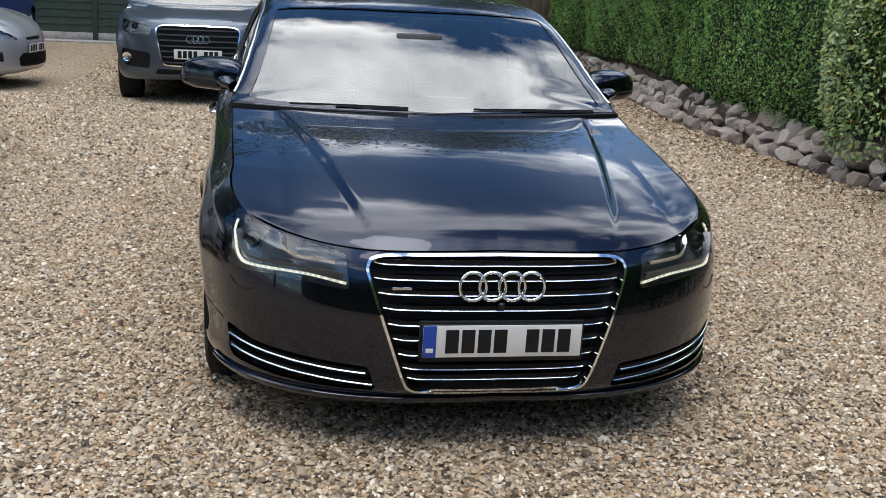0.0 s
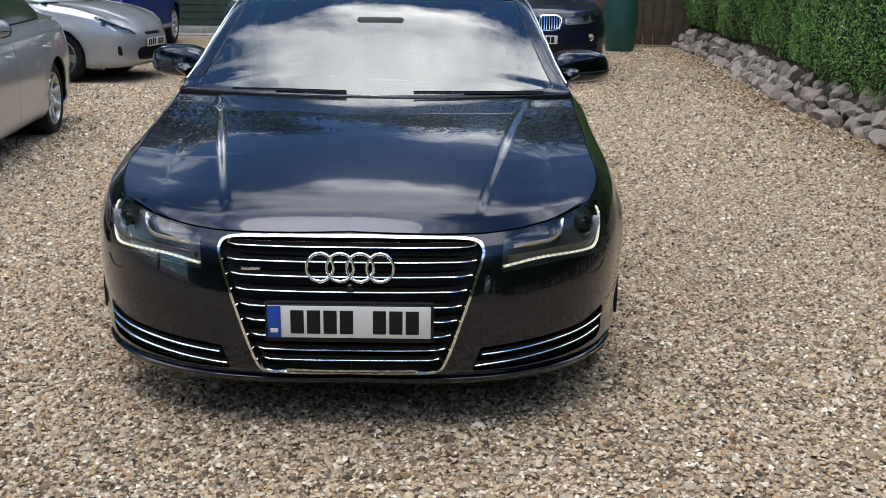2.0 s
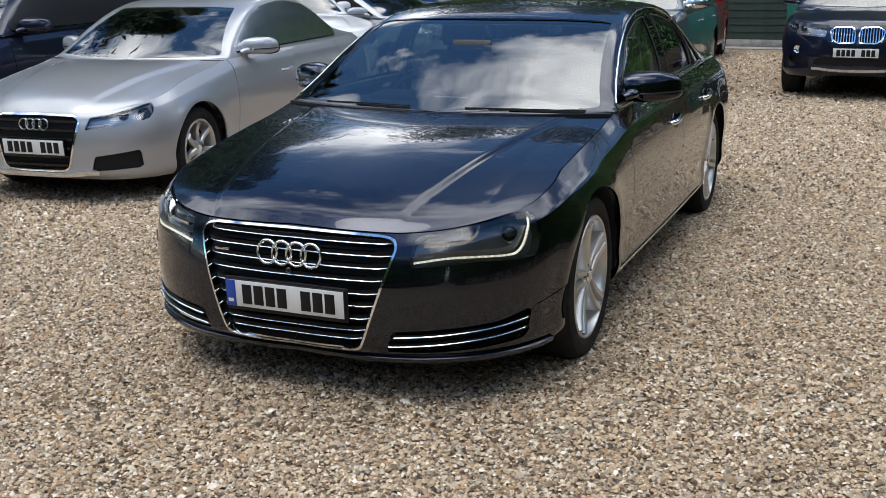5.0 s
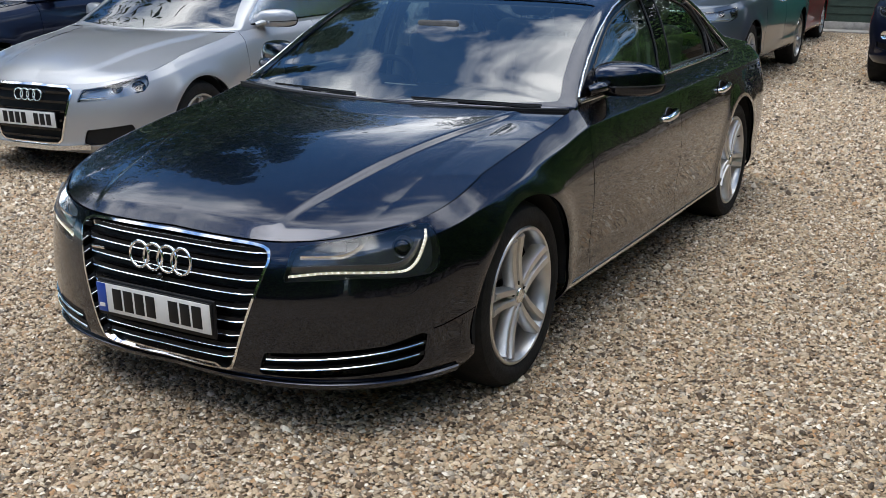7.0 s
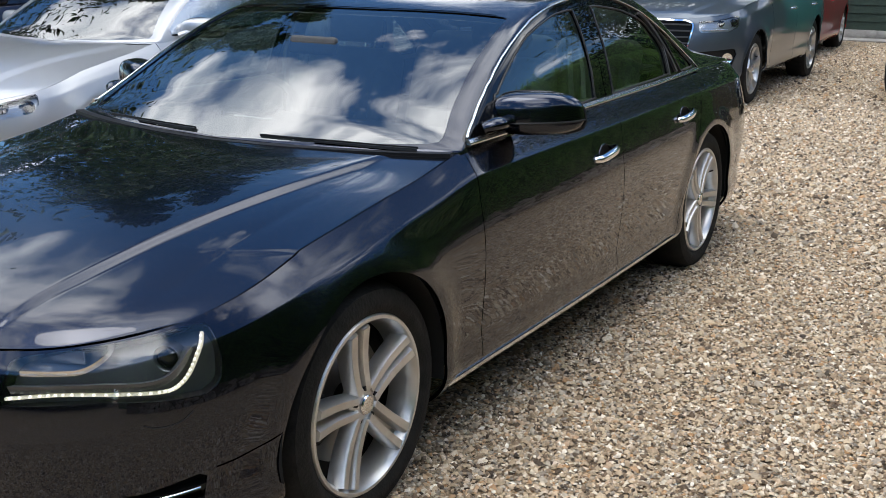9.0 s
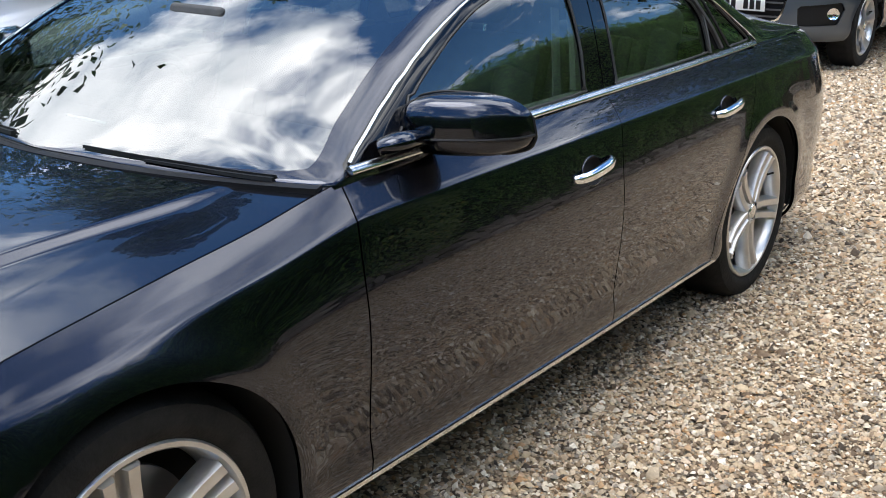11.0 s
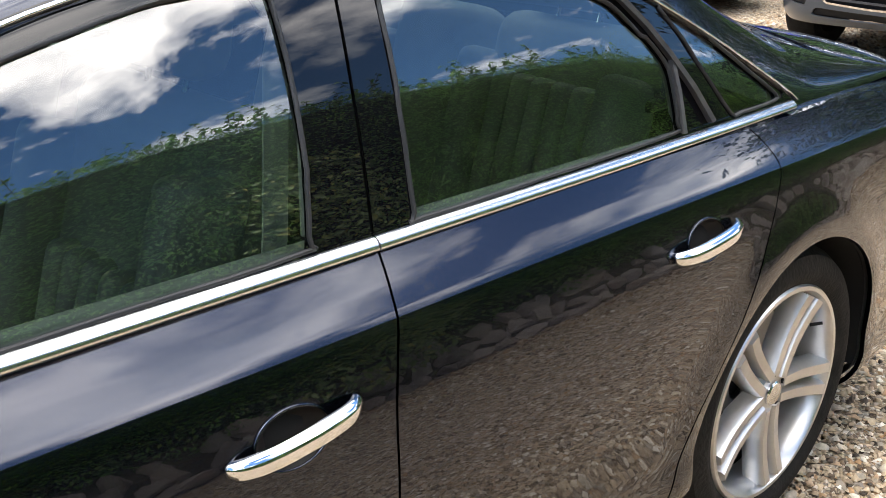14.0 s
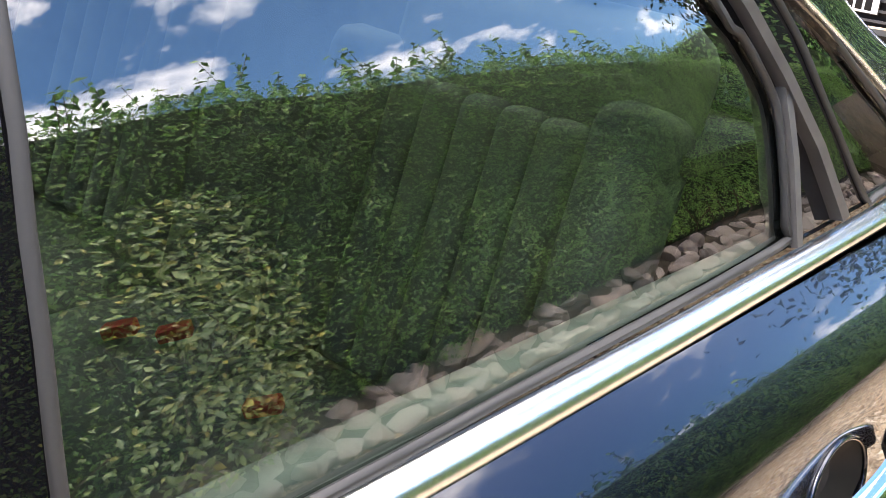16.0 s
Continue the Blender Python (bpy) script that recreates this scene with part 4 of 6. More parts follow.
    part("badge_bar", Bag().add(*rbox(-.318, at(.318, .579).y + .004, .579, .062, .004, .010, .002)), SATIN, car, "small grey trim badge")
    part("front_camera", Bag().add(*ellipsoid(0, at(0, .53).y + .004, .531, .014, .014, .012)), GLOSS_BLACK, car)
    plate(car, .018, .428, blue=True, tilt=3)
    part("plate_holder", Bag().add(*rbox(0, .030, .424, .535, .014, .135, .006)), BLACK, car)
    for s in (1, -1):
        fx = (lambda bg_: bg_) if s > 0 else flip_bag
        lm_ = part("headlamp", fx(Bag().add(lamp_sh.v[:, :3], lamp_sh.f)), GLASS_CLEAR, car, "clear headlamp with a lit running-light strip", 60)
        lm_.visible_shadow = False
        bowl = lamp_sh.moved(-.05)
        part("lamp_bowl", fx(Bag().add(bowl.v[:, :3], bowl.f)), LAMP_GREY, lm_, smooth=80)
        wallv, wallf, kk = [], [], 0
        ed_ = {}
        for q in lamp_sh.f:
            for a, c in zip(q, q[1:] + q[:1]):
                ed_[(a, c)] = 1
        for a, c in ed_:
            if (c, a) not in ed_:
                wallv += [lamp_sh.v[a, :3], lamp_sh.v[c, :3], bowl.v[c, :3], bowl.v[a, :3]]; wallf.append((kk, kk + 1, kk + 2, kk + 3)); kk += 4
        part("lamp_wall", fx(Bag().add(wallv, wallf)), BLACK, lm_)
        DRL = [(.505, .582), (.60, .595), (.68, .600), (.79, .598), (.89, .595), (.93, .602), (.963, .628), (.99, .672), (1.012, .717)]
        pts = [at(a, z, -.012) for a, z in curve2(DRL, 8, False)]
        part("running_light", fx(Bag().add(*sweep(pts, [(.004, -.0032), (-.004, -.0032), (-.005, .0032), (.002, .0032)], (0, 0, 1)))), WARM, lm_, "lit warm-white running-light strip", 60)
        for i in range(2, len(pts) - 1, 2):
            part("led", fx(Bag().add(*ellipsoid(*pts[i] + Vector((.0, -.004, .001)), .0042, .0042, .0042, 1, 10, 6))), LED, lm_)
        pts = [at(a, z, -.016) for a, z in curve2([(.52, .606), (.62, .613), (.74, .617), (.85, .615), (.905, .624), (.94, .652), (.965, .69)], 6, False)]
        part("lamp_blade", fx(Bag().add(*sweep(pts, [(.010, -.010), (-.004, -.010), (-.004, .006), (.02, .012)], (0, 0, 1)))), LAMP_GREY, lm_, "", 60)
        c = at(.915, .664, -.035)
        d = pose(c.x, c.y, c.z, 0, 0, 22)
        part("projector_ring", fx(Bag().add(*lathe([(.029, -.004), (.033, -.007), (.035, .0), (.034, .03), (.028, .03)], 40, "Y"), d)), LAMP_GREY, lm_, "", 60)
        part("projector_lens", fx(Bag().add(*ellipsoid(0, .004, 0, .029, .016, .029), d)), GLOSS_BLACK, lm_, "", 80)
        pts = [at(a, z, -.022) for a, z in curve2([(.545, .642), (.64, .646), (.70, .652), (.745, .675), (.77, .705)], 6, False)]
        part("reflector_blade", fx(Bag().add(*sweep(pts, [(.02, -.003), (-.002, -.003), (-.002, .003), (.02, .010)], (0, 0, 1)))), SATIN, lm_, "", 60)
        c = at(.64, .672, -.038)
        part("reflector", fx(Bag().add(*rbox(0, 0, 0, .13, .01, .034, .006), pose(c.x, c.y, c.z, 0, -6, 12))), LAMP_GREY, lm_)
        rec = vent_sh.moved(-.035)
        part("lower_vent", fx(Bag().add(rec.v[:, :3], rec.f)), BLACK, car, "black lower air vent")
        for ln in ([(.432, .300), (.55, .306), (.667, .314), (.84, .327), (.978, .342)], [(.408, .262), (.55, .270), (.667, .278), (.834, .290), (.965, .303)]):
            pts = [at(a, z, .001) for a, z in curve2(ln, 6, False)]
            part("vent_bar", fx(Bag().add(*sweep(pts, [(-.005, -.0028), (-.005, .002), (.001, .0024), (.0045, -.001), (.005, -.0028)], (0, 0, 1)))), CHROME, car, "chrome vent bar", 60)
            part("vent_slat", fx(Bag().add(*sweep([p + Vector((-.004, .030, -.002)) for p in pts], [(-.02, -.007), (-.02, .007), (.015, .007), (.015, -.007)], (0, 0, 1)))), BLACK, car)
        cap = [at(a, z, .0015) for a, z in curve2([(.845, .525), (.88, .515), (.93, .522), (.965, .545)], 5, False)]
        part("washer_flap", fx(Bag().add(*sweep(cap, ring(.0014, 5), (0, 0, 1)))), LINER, car)
    lip = [at(q_, .204 + .014 * min(1, q_ / 1.1), .010) for q_ in np.linspace(0, 1.13, 40)]
    two("front_lip", Bag().add(*sweep(lip, [(-.03, -.022), (-.03, .010), (.004, .008), (.010, .001), (.006, -.012), (-.005, -.022)], (0, 0, 1))), PAINT_DARK, car, "", 50)
    # sill strip
    ys = np.linspace(1.40, 3.57, 40)
    s_of = lambda y: sf + (y - P["D"])
    pts = [at(s_of(y), .262, .004) for y in ys]
    two("sill_strip", Bag().add(*sweep(pts, [(-.004, -.006), (-.004, .006), (.004, .006), (.004, -.006)], (0, 0, 1))), SATIN, car, "bright sill strip", 60)
    # under the car
    part("underbody", Bag().add(*rbox(0, 2.55, .27, 1.55, 4.5, .14, .03)), LINER, car)
    for ya in (P["fa"], P["ra"]):
        for s in (1, -1):
            v, f = [], []
            R = P["arch"] + .01
            for i in range(25):
                a = math.pi * (i / 24 * 1.1 - .05)
                for xx in (.945, .60):
                    v.append((s * xx, ya - R * math.cos(a), P["wz"] + R * math.sin(a)))
            for i in range(24):
                f.append((2 * i, 2 * i + 1, 2 * i + 3, 2 * i + 2))
            part("wheel_arch_liner", Bag().add(v, f), LINER, car)
    mirror_pair(car, P, .985, 1.945, 1.062, 1.22, PAINT_DARK, (.862, 1.775, 1.022))
    # wipers
    zsc = lambda x, y: float(spl(P["zc"], y)) - (float(spl(P["zc"], y)) - float(spl(P["zr"], y))) * min(1, abs(x) / max(float(spl(P["xr"], y)), .05)) ** 2.5
    for x0, x1, y0 in ((-.62, -.12, 1.46), (.17, .74, 1.455)):
        xs = np.linspace(x0, x1, 14)
        pts = [(x, 1.452 + .11 * (abs(x) / .75) ** 2 - .004, zsc(x, 1.452 + .11 * (abs(x) / .75) ** 2 - .004) + .005) for x in xs]
        w = new("wiper"); w.parent = car
        part("wiper_blade", Bag().add(*sweep(pts, [(-.003, -.007), (-.002, .001), (.002, .001), (.003, -.007)], (0, 0, 1))), BLACK, w)
        pa = [(p[0], p[1] - .010, p[2] - .006) for p in pts[-9:]]
        part("wiper_arm", Bag().add(*sweep(pa, [(-.006, -.005), (-.004, .003), (.004, .003), (.006, -.005)], (0, 0, 1), scales=[.7 + .06 * i for i in range(9)])), BLACK, w)
    pts = [(x, 1.418 + .17 * (abs(x) / .86) ** 2.2, .952 + .010 * (abs(x) / .86)) for x in np.linspace(-.85, .85, 31)]
    part("scuttle_panel", Bag().add(*sweep(pts, [(-.05, -.006), (-.05, .008), (.03, .010), (.03, -.02)], (0, 0, 1))), BLACK, car, "black scuttle panel below the windscreen")
    # inside
    part("dashboard", Bag().add(*rbox(0, 1.80, .86, 1.46, .62, .20, .07, 3)), LEATHER_DARK, car, "dark dashboard")
    part("sticker", Bag().add(*rbox(0, 0, 0, .17, .003, .008, .001), pose(.06, 1.545, 1.022, -60)), PLATE_WHITE, car)
    hump = Bag().add(*rbox(-.37, 1.93, .95, .36, .2, .10, .045, 3))
    part("instrument_hood", hump, LEATHER_DARK, car)
    sw = new("steering_wheel"); sw.parent = car; sw.matrix_local = pose(-.37, 2.08, .90, 62)
    part("wheel_rim", Bag().add(*lathe([(.18 + .016 * math.cos(a), .016 * math.sin(a)) for a in np.linspace(0, 2 * math.pi, 10)[:-1]], 40, "Z")), LEATHER_DARK, sw)
    part("wheel_boss", Bag().add(*rbox(0, 0, -.01, .34, .10, .03, .012)), LEATHER_DARK, sw)
    part("cabin_floor", Bag().add(*rbox(0, 3.0, .40, 1.56, 3.0, .06, .02)), LEATHER_DARK, car)
    part("centre_console", Bag().add(*rbox(0, 2.55, .62, .24, 1.5, .30, .05)), LEATHER_DARK, car)
    for s in (1, -1):
        b = Bag().add(*rbox(0, 0, 0, .07, 1.06, .40, .03), pose(s * .82, 2.28, .78))
        part("door_card", b, LEATHER_DARK, car, "dark leather door lining")
        b = Bag().add(*rbox(0, 0, 0, .07, .95, .40, .03), pose(s * .82, 3.32, .79))
        part("door_card", b, LEATHER_DARK, car, "dark leather door lining")
        b = Bag().add(*sweep([(s * .79, 2.80, 1.0), (s * .775, 2.81, 1.12), (s * .735, 2.84, 1.25), (s * .68, 2.87, 1.36)], [(-.045, -.01), (-.045, .01), (.045, .01), (.045, -.01)], (s, 0, 0)))
        part("pillar_trim", b, HEADLINER, car, "pale inner pillar trim")
        b = Bag().add(*sweep([(s * .745, 2.70, .72), (s * .745, 2.735, 1.0), (s * .70, 2.78, 1.24)], [(-.022, -.002), (-.022, .002), (.022, .002), (.022, -.002)], (s, 0, 0)))
        part("seat_belt", b, HEADLINER, car, "pale seat-belt webbing")
        seat(car, s * .38, 2.38, .50)
        seat(car, s * .385, 3.45, .46, True)
        for ya_, yb_ in ((1.85, 2.78), (2.86, 3.68)):
            b = Bag().add(*rbox(s * .808, (ya_ + yb_) / 2, .985, .03, yb_ - ya_, .04, .012, 3))
            part("door_sill_trim", b, LEATHER, car, "pale leather door top")
        diag = [(on_cabin(yy, zz) * s + s * .003, yy, zz) for yy, zz in ((3.44, 1.306), (3.505, 1.268), (3.56, 1.218), (3.61, 1.162), (3.665, 1.095), (3.715, 1.022))]
        part("door_frame", Bag().add(*sweep(diag, [(-.006, -.011), (-.006, .011), (.003, .009), (.003, -.009)], (s, 0, 0))), FRAME_GREY, car, "grey slanted rear door frame", 60)
        diag = [(on_cabin(yy, zz) * s + s * .001, yy, zz) for yy, zz in ((3.617, 1.152), (3.620, 1.09), (3.619, 1.015))]
        part("window_divider", Bag().add(*sweep(diag, [(-.006, -.006), (-.006, .006), (.003, .005), (.003, -.005)], (s, 0, 0))), FRAME_GREY, car, "", 60)
    part("centre_cushion", Bag().add(*rbox(0, 3.46, .535, .30, .52, .16, .04, 3)), LEATHER, car)
    part("centre_backrest", Bag().add(*rbox(0, .01, 0, .29, .15, .60, .045, 3), pose(0, 3.745, .86, -16)), LEATHER, car)
    part("parcel_shelf", Bag().add(*rbox(0, 4.02, 1.0, 1.30, .46, .03, .01)), LEATHER_DARK, car)
    for x, y, rz in ((-.05, 3.465, -52), (.0, 3.52, -46), (.23, 3.49, -55)):
        part("belt_buckle", Bag().add(*rbox(0, 0, 0, .026, .050, .02, .004), pose(x + .06, y, .635, 20, 0, rz)), RED_PLASTIC, car, "red seat-belt buckle")
    mir = Bag().add(*rbox(0, 0, 0, .22, .03, .07, .025, 3), pose(0, 1.98, 1.235, -15))
    part("rear_view_mirror", mir, LEATHER_DARK, car)
    for x, y, s, r in ((.945, P["fa"], 1, 10), (-.945, P["fa"], -1, 40), (.945, P["ra"], 1, -28), (-.945, P["ra"], -1, 0)):
        wheel(car, P, x, y, "twin", s, rot=r)
    return car


dark_saloon()


# ---- the other parked cars ----
def scaled(L, w, fa, ra, wr, kz=1.0, **own):
    """A body like the saloon's at another size; own: curves of its own."""
    ks, kw = L / 5.137, w / .974
    P = dict(SALOON)
    P.update(L=L, fa=fa, ra=ra, wr=wr, wz=wr - .005, arch=wr + .045, D=.8 * ks, Dr=.75 * ks, rim=wr * .70,
             w=[(a * ks, b * kw) for a, b in SALOON["w"]], zb=[(a * ks, b * kz) for a, b in SALOON["zb"]], zt=[(a * ks, b * kz) for a, b in SALOON["zt"]],
             cowl=[(a, b * ks) for a, b in SALOON["cowl"]], cowl_z=[(a, b * kz) for a, b in SALOON["cowl_z"]],
             zc=[(a * ks, b * kz) for a, b in SALOON["zc"]], zr=[(a * ks, b * kz) for a, b in SALOON["zr"]],
             xr=[(a * ks, b * kw) for a, b in SALOON["xr"]], xb=[(a * ks, b * kw) for a, b in SALOON["xb"]], deck=[(a * ks, b * kz) for a, b in SALOON["deck"]])
    P.update(own)
    P["ks"] = ks
    y0 = P["zc"][0][0]
    P["belt"] = [(y0, P["cowl_z"][0][1] + .005), (y0 + .2, P["cowl_z"][-1][1] + .008), (P["ra"], P["cowl_z"][-1][1] + .025 + P.get("rise", 0)), (L, P["cowl_z"][-1][1] + .04 + P.get("rise", 0))]
    return P


TALL = dict(
    zt=[(0, .90), (.42, .902), (.54, .908), (.75, .928), (.90, .955), (1.25, 1.005), (1.9, 1.055), (2.05, 1.075), (3.2, 1.10), (4.6, 1.12), (6.5, 1.12)],
    zb=[(0, .30), (.9, .27), (1.4, .28), (4.0, .28), (4.6, .32), (6.5, .34)],
    cowl=[(0, 1.20), (.4, 1.22), (.7, 1.28), (.9, 1.34), (1, 1.37)], cowl_z=[(0, 1.062), (1, 1.076)],
    zc=[(1.20, 1.07), (1.5, 1.25), (1.8, 1.42), (2.05, 1.54), (2.3, 1.605), (2.8, 1.648), (3.4, 1.64), (3.9, 1.60), (4.2, 1.53), (4.4, 1.38), (4.56, 1.14)],
    zr=[(1.20, 1.07), (1.36, 1.082), (1.55, 1.20), (1.8, 1.355), (2.05, 1.475), (2.3, 1.545), (2.8, 1.59), (3.4, 1.58), (3.9, 1.54), (4.2, 1.46), (4.4, 1.33), (4.56, 1.13)],
    xr=[(1.20, .03), (1.23, .36), (1.30, .65), (1.37, .845), (1.6, .78), (2.0, .71), (2.5, .68), (3.5, .685), (4.2, .71), (4.56, .74)],
    xb=[(1.20, .03), (1.23, .36), (1.30, .65), (1.37, .85), (3.0, .862), (4.2, .84), (4.56, .80)],
    deck=[(4.40, 1.13), (4.5, 1.13), (4.6, 1.12)], header=1.98, pillars=(2.36, 3.28, 3.80), rear=4.32)
WEDGE = dict(
    zt=[(0, .66), (.40, .665), (.54, .69), (.75, .74), (.90, .80), (1.2, .87), (1.6, .93), (1.78, .955), (3.0, .985), (4.4, 1.03), (6.2, 1.04)],
    cowl=[(0, .98), (.4, 1.0), (.7, 1.07), (.9, 1.14), (1, 1.18)], cowl_z=[(0, .955), (1, .962)],
    zc=[(.98, .965), (1.4, 1.16), (1.8, 1.335), (2.1, 1.44), (2.4, 1.482), (2.7, 1.488), (3.2, 1.455), (3.7, 1.37), (4.1, 1.25), (4.36, 1.10)],
    zr=[(.98, .965), (1.17, .97), (1.4, 1.08), (1.8, 1.265), (2.1, 1.37), (2.4, 1.42), (2.7, 1.43), (3.2, 1.395), (3.7, 1.30), (4.1, 1.17), (4.36, 1.07)],
    xr=[(.98, .03), (1.01, .36), (1.08, .62), (1.18, .79), (1.6, .72), (2.0, .66), (2.5, .63), (3.4, .64), (4.1, .68), (4.36, .70)],
    xb=[(.98, .03), (1.01, .36), (1.08, .62), (1.18, .795), (3.0, .80), (4.1, .77), (4.36, .74)],
    deck=[(4.2, 1.06), (4.3, 1.06), (4.42, 1.04)], header=1.95, pillars=(2.3, 3.2), rear=3.95)
LAMP_DARK = material("lamp_housing", (0.42, 0.43, 0.45), 0.28, 0.7)


def parked_car(name, P, paint, label, m, grilles=(), bars=0, bar_mat=None, uprights=0, frame_mat=None, lamp=None, intakes=(), plate_z=.45, plate_y=None, style="five", rings=None, fogs=(), mirror_paint=None, trim=None, skid=None, seed=1, has_plate=True):
    car = thing(name, m, label, "car")
    ks, H = P["ks"], P.get("header", 2.245 * P["ks"])
    side, sf = side_sheet(P, 40, 80, 12, 26)
    outward(side, (0, 2.3, .5))
    at, s_c = P["at"], .965 * P["ks"]
    hood = outward(hood_sheet(P, side, s_c, 28, 30, True), (0, 1, 0))
    cabin = outward(cabin_sheet(P, 70, 40), (0, 2.6, .8))
    deck = outward(deck_sheet(P, side, 12, 10), (0, 4.2, 0))
    inner = side.moved(-.02)
    _, inner = inner.cut(inner.v[:, 1] - .60)
    for ya in (P["fa"], P["ra"]):
        _, inner = inner.cut(np.hypot(inner.v[:, 1] - ya, inner.v[:, 2] - P["wz"]) - P["arch"] + 99 * (inner.v[:, 0] < .5))
        _, side = side.cut(np.hypot(side.v[:, 1] - ya, side.v[:, 2] - P["wz"]) - P["arch"] + 99 * ((side.v[:, 0] < .5) | (side.v[:, 3] < .8)))
    ib = Bag().add(inner.v[:, :3], inner.f); im = inner.mirror(); ib.add(im.v[:, :3], im.f)
    hi = hood.moved(-.03)
    ib.add(hi.v[:, :3], hi.f)
    part("inner_shell", ib, LINER, car)
    for poly in grilles:
        val = lambda sh: sd(poly, sh.v[:, 0], sh.v[:, 2]) + 9 * (sh.v[:, 1] > .5)
        op, side = side.cut(val(side))
        fr, side = side.cut(val(side) - .014)
        if not op.f:
            continue
        b = Bag()
        for q in (op.moved(-.03), op.moved(-.03).mirror()):
            b.add(q.v[:, :3], q.f)
        part("grille_backing", b, GRILLE_BLACK, car, smooth=80)
        b = Bag()
        for q in (fr.moved(.003), fr.moved(.003).mirror()):
            b.add(*q.thick(.03))
        part("grille_frame", b, frame_mat or CHROME, car, "", 40)
        z0, z1 = min(p[1] for p in poly), max(p[1] for p in poly)
        for k in range(bars):
            z = z0 + (z1 - z0) * (k + .6) / (bars + .2)
            row = [p[0] for p in poly if abs(p[1] - z) < (z1 - z0) * .25] or [0]
            xx = np.array(poly)[:, 0]; zz = np.array(poly)[:, 1]
            w = max([float(np.interp(z, sorted((zz[i - 1], zz[i])), [xx[i - 1], xx[i]] if zz[i - 1] <= zz[i] else [xx[i], xx[i - 1]])) for i in range(len(poly)) if min(zz[i - 1], zz[i]) <= z <= max(zz[i - 1], zz[i])] + [.05]) - .012
            pts = [Vector((x, at(abs(x), z).y + .010, z)) for x in np.linspace(-w, w, 11)]
            part("grille_bar", Bag().add(*sweep(pts, [(-.004, -.006), (-.004, .006), (.014, .008), (.014, -.008)], (0, 0, 1))), bar_mat or BLACK, car)
        x0, x1 = max(0, min(p[0] for p in poly)), max(p[0] for p in poly)
        for k in range(uprights):
            x = x0 + (x1 - x0) * (k + .7) / (uprights + .4)
            for s in (1, -1):
                part("grille_bar", Bag().add(*sweep([Vector((s * x, at(x, z).y + .004, z)) for z in np.linspace(z0 + .006, z1 - .006, 5)], [(-.005, -.008), (-.005, .012), (.005, .012), (.005, -.008)], (0, -1, 0))), CHROME, car)
    for poly in intakes:
        val = lambda sh: sd(poly, sh.v[:, 3], sh.v[:, 2]) + 9 * (sh.v[:, 3] > 1.4)
        op, side = side.cut(val(side))
        if op.f:
            for q in (op.moved(-.02), op.moved(-.02).mirror()):
                part("lower_intake", Bag().add(q.v[:, :3], q.f), BLACK, car, smooth=80)
    if lamp:
        val = lambda sh: sd(lamp, sh.v[:, 3], sh.v[:, 2]) + 9 * (sh.v[:, 3] > 1.6)
        lp, side = side.cut(val(side))
        cx, cz = sum(p[0] for p in lamp) / len(lamp), sum(p[1] for p in lamp) / len(lamp)
        for s in (1, -1):
            fx = (lambda g: g) if s > 0 else flip_bag
            o = part("headlamp", fx(Bag().add(lp.v[:, :3], lp.f)), GLASS_CLEAR, car, "clear headlamp", 60)
            o.visible_shadow = False
            bw = lp.moved(-.04)
            part("lamp_bowl", fx(Bag().add(bw.v[:, :3], bw.f)), LAMP_DARK, o, smooth=80)
            for ds, r in ((.14, .042), (-.02, .034)):
                c = at(cx + ds, cz + .02 * ds, -.028)
                part("lamp_projector", fx(Bag().add(*lathe([(r * .8, -.004), (r, -.008), (r, .03), (r * .8, .03)], 24, "Y"), pose(c.x, c.y, c.z, 0, 0, 18)).add(*ellipsoid(0, .004, 0, r * .8, .015, r * .8, 1, 16, 8), pose(c.x, c.y, c.z, 0, 0, 18))), GLOSS_BLACK, o, "", 60)
            pts = [at(a, z, -.012) for a, z in curve2([(lamp[0][0] + .03, lamp[0][1] + .022), ((lamp[0][0] + lamp[-1][0]) / 2, (lamp[0][1] + lamp[-1][1]) / 2 + .02), (lamp[-1][0] - .01, lamp[-1][1] + .02)], 5, False)]
            part("lamp_strip", fx(Bag().add(*sweep(pts, ring(.006, 6), (0, 0, 1)))), SATIN, o, "", 60)
    dl = P.get("doors", (P["fa"] + .63 * ks, P["fa"] + 1.80 * ks, P["ra"] - .13))
    rest, parts_ = side, []
    for y in dl:
        a, rest = split_line(rest, lambda sh: sh.v[:, 1] - y - .06 * (sh.v[:, 2] - .7) * (1 if y == dl[-1] else .2) - 9 * (sh.v[:, 3] < .9), .003)
        parts_.append(a)
    parts_.append(rest)
    for nm, sh in zip(("front_wing", "front_door", "rear_door", "rear_quarter"), parts_):
        for q in (sh, sh.mirror()):
            panel(nm, q, paint, car, both=False)
    h2, _ = hood.cut(hood.v[:, 3] - .992)
    h2, _ = h2.cut(h2.v[:, 4] - .99)
    part("bonnet", Bag().add(*h2.thick(.012)).add(*h2.mirror().thick(.012)), paint, car, smooth=60)
    part("tail", Bag().add(*deck.thick(.012)).add(*deck.mirror().thick(.012)), paint, car)
    # cabin
    xr = lambda sh: spl(P["xr"], sh.v[:, 1])
    zr = lambda sh: spl(P["zr"], sh.v[:, 1])
    bz = lambda sh: spl(P["belt"], sh.v[:, 1]) + .02
    y_a = P["zc"][0][0] + .33
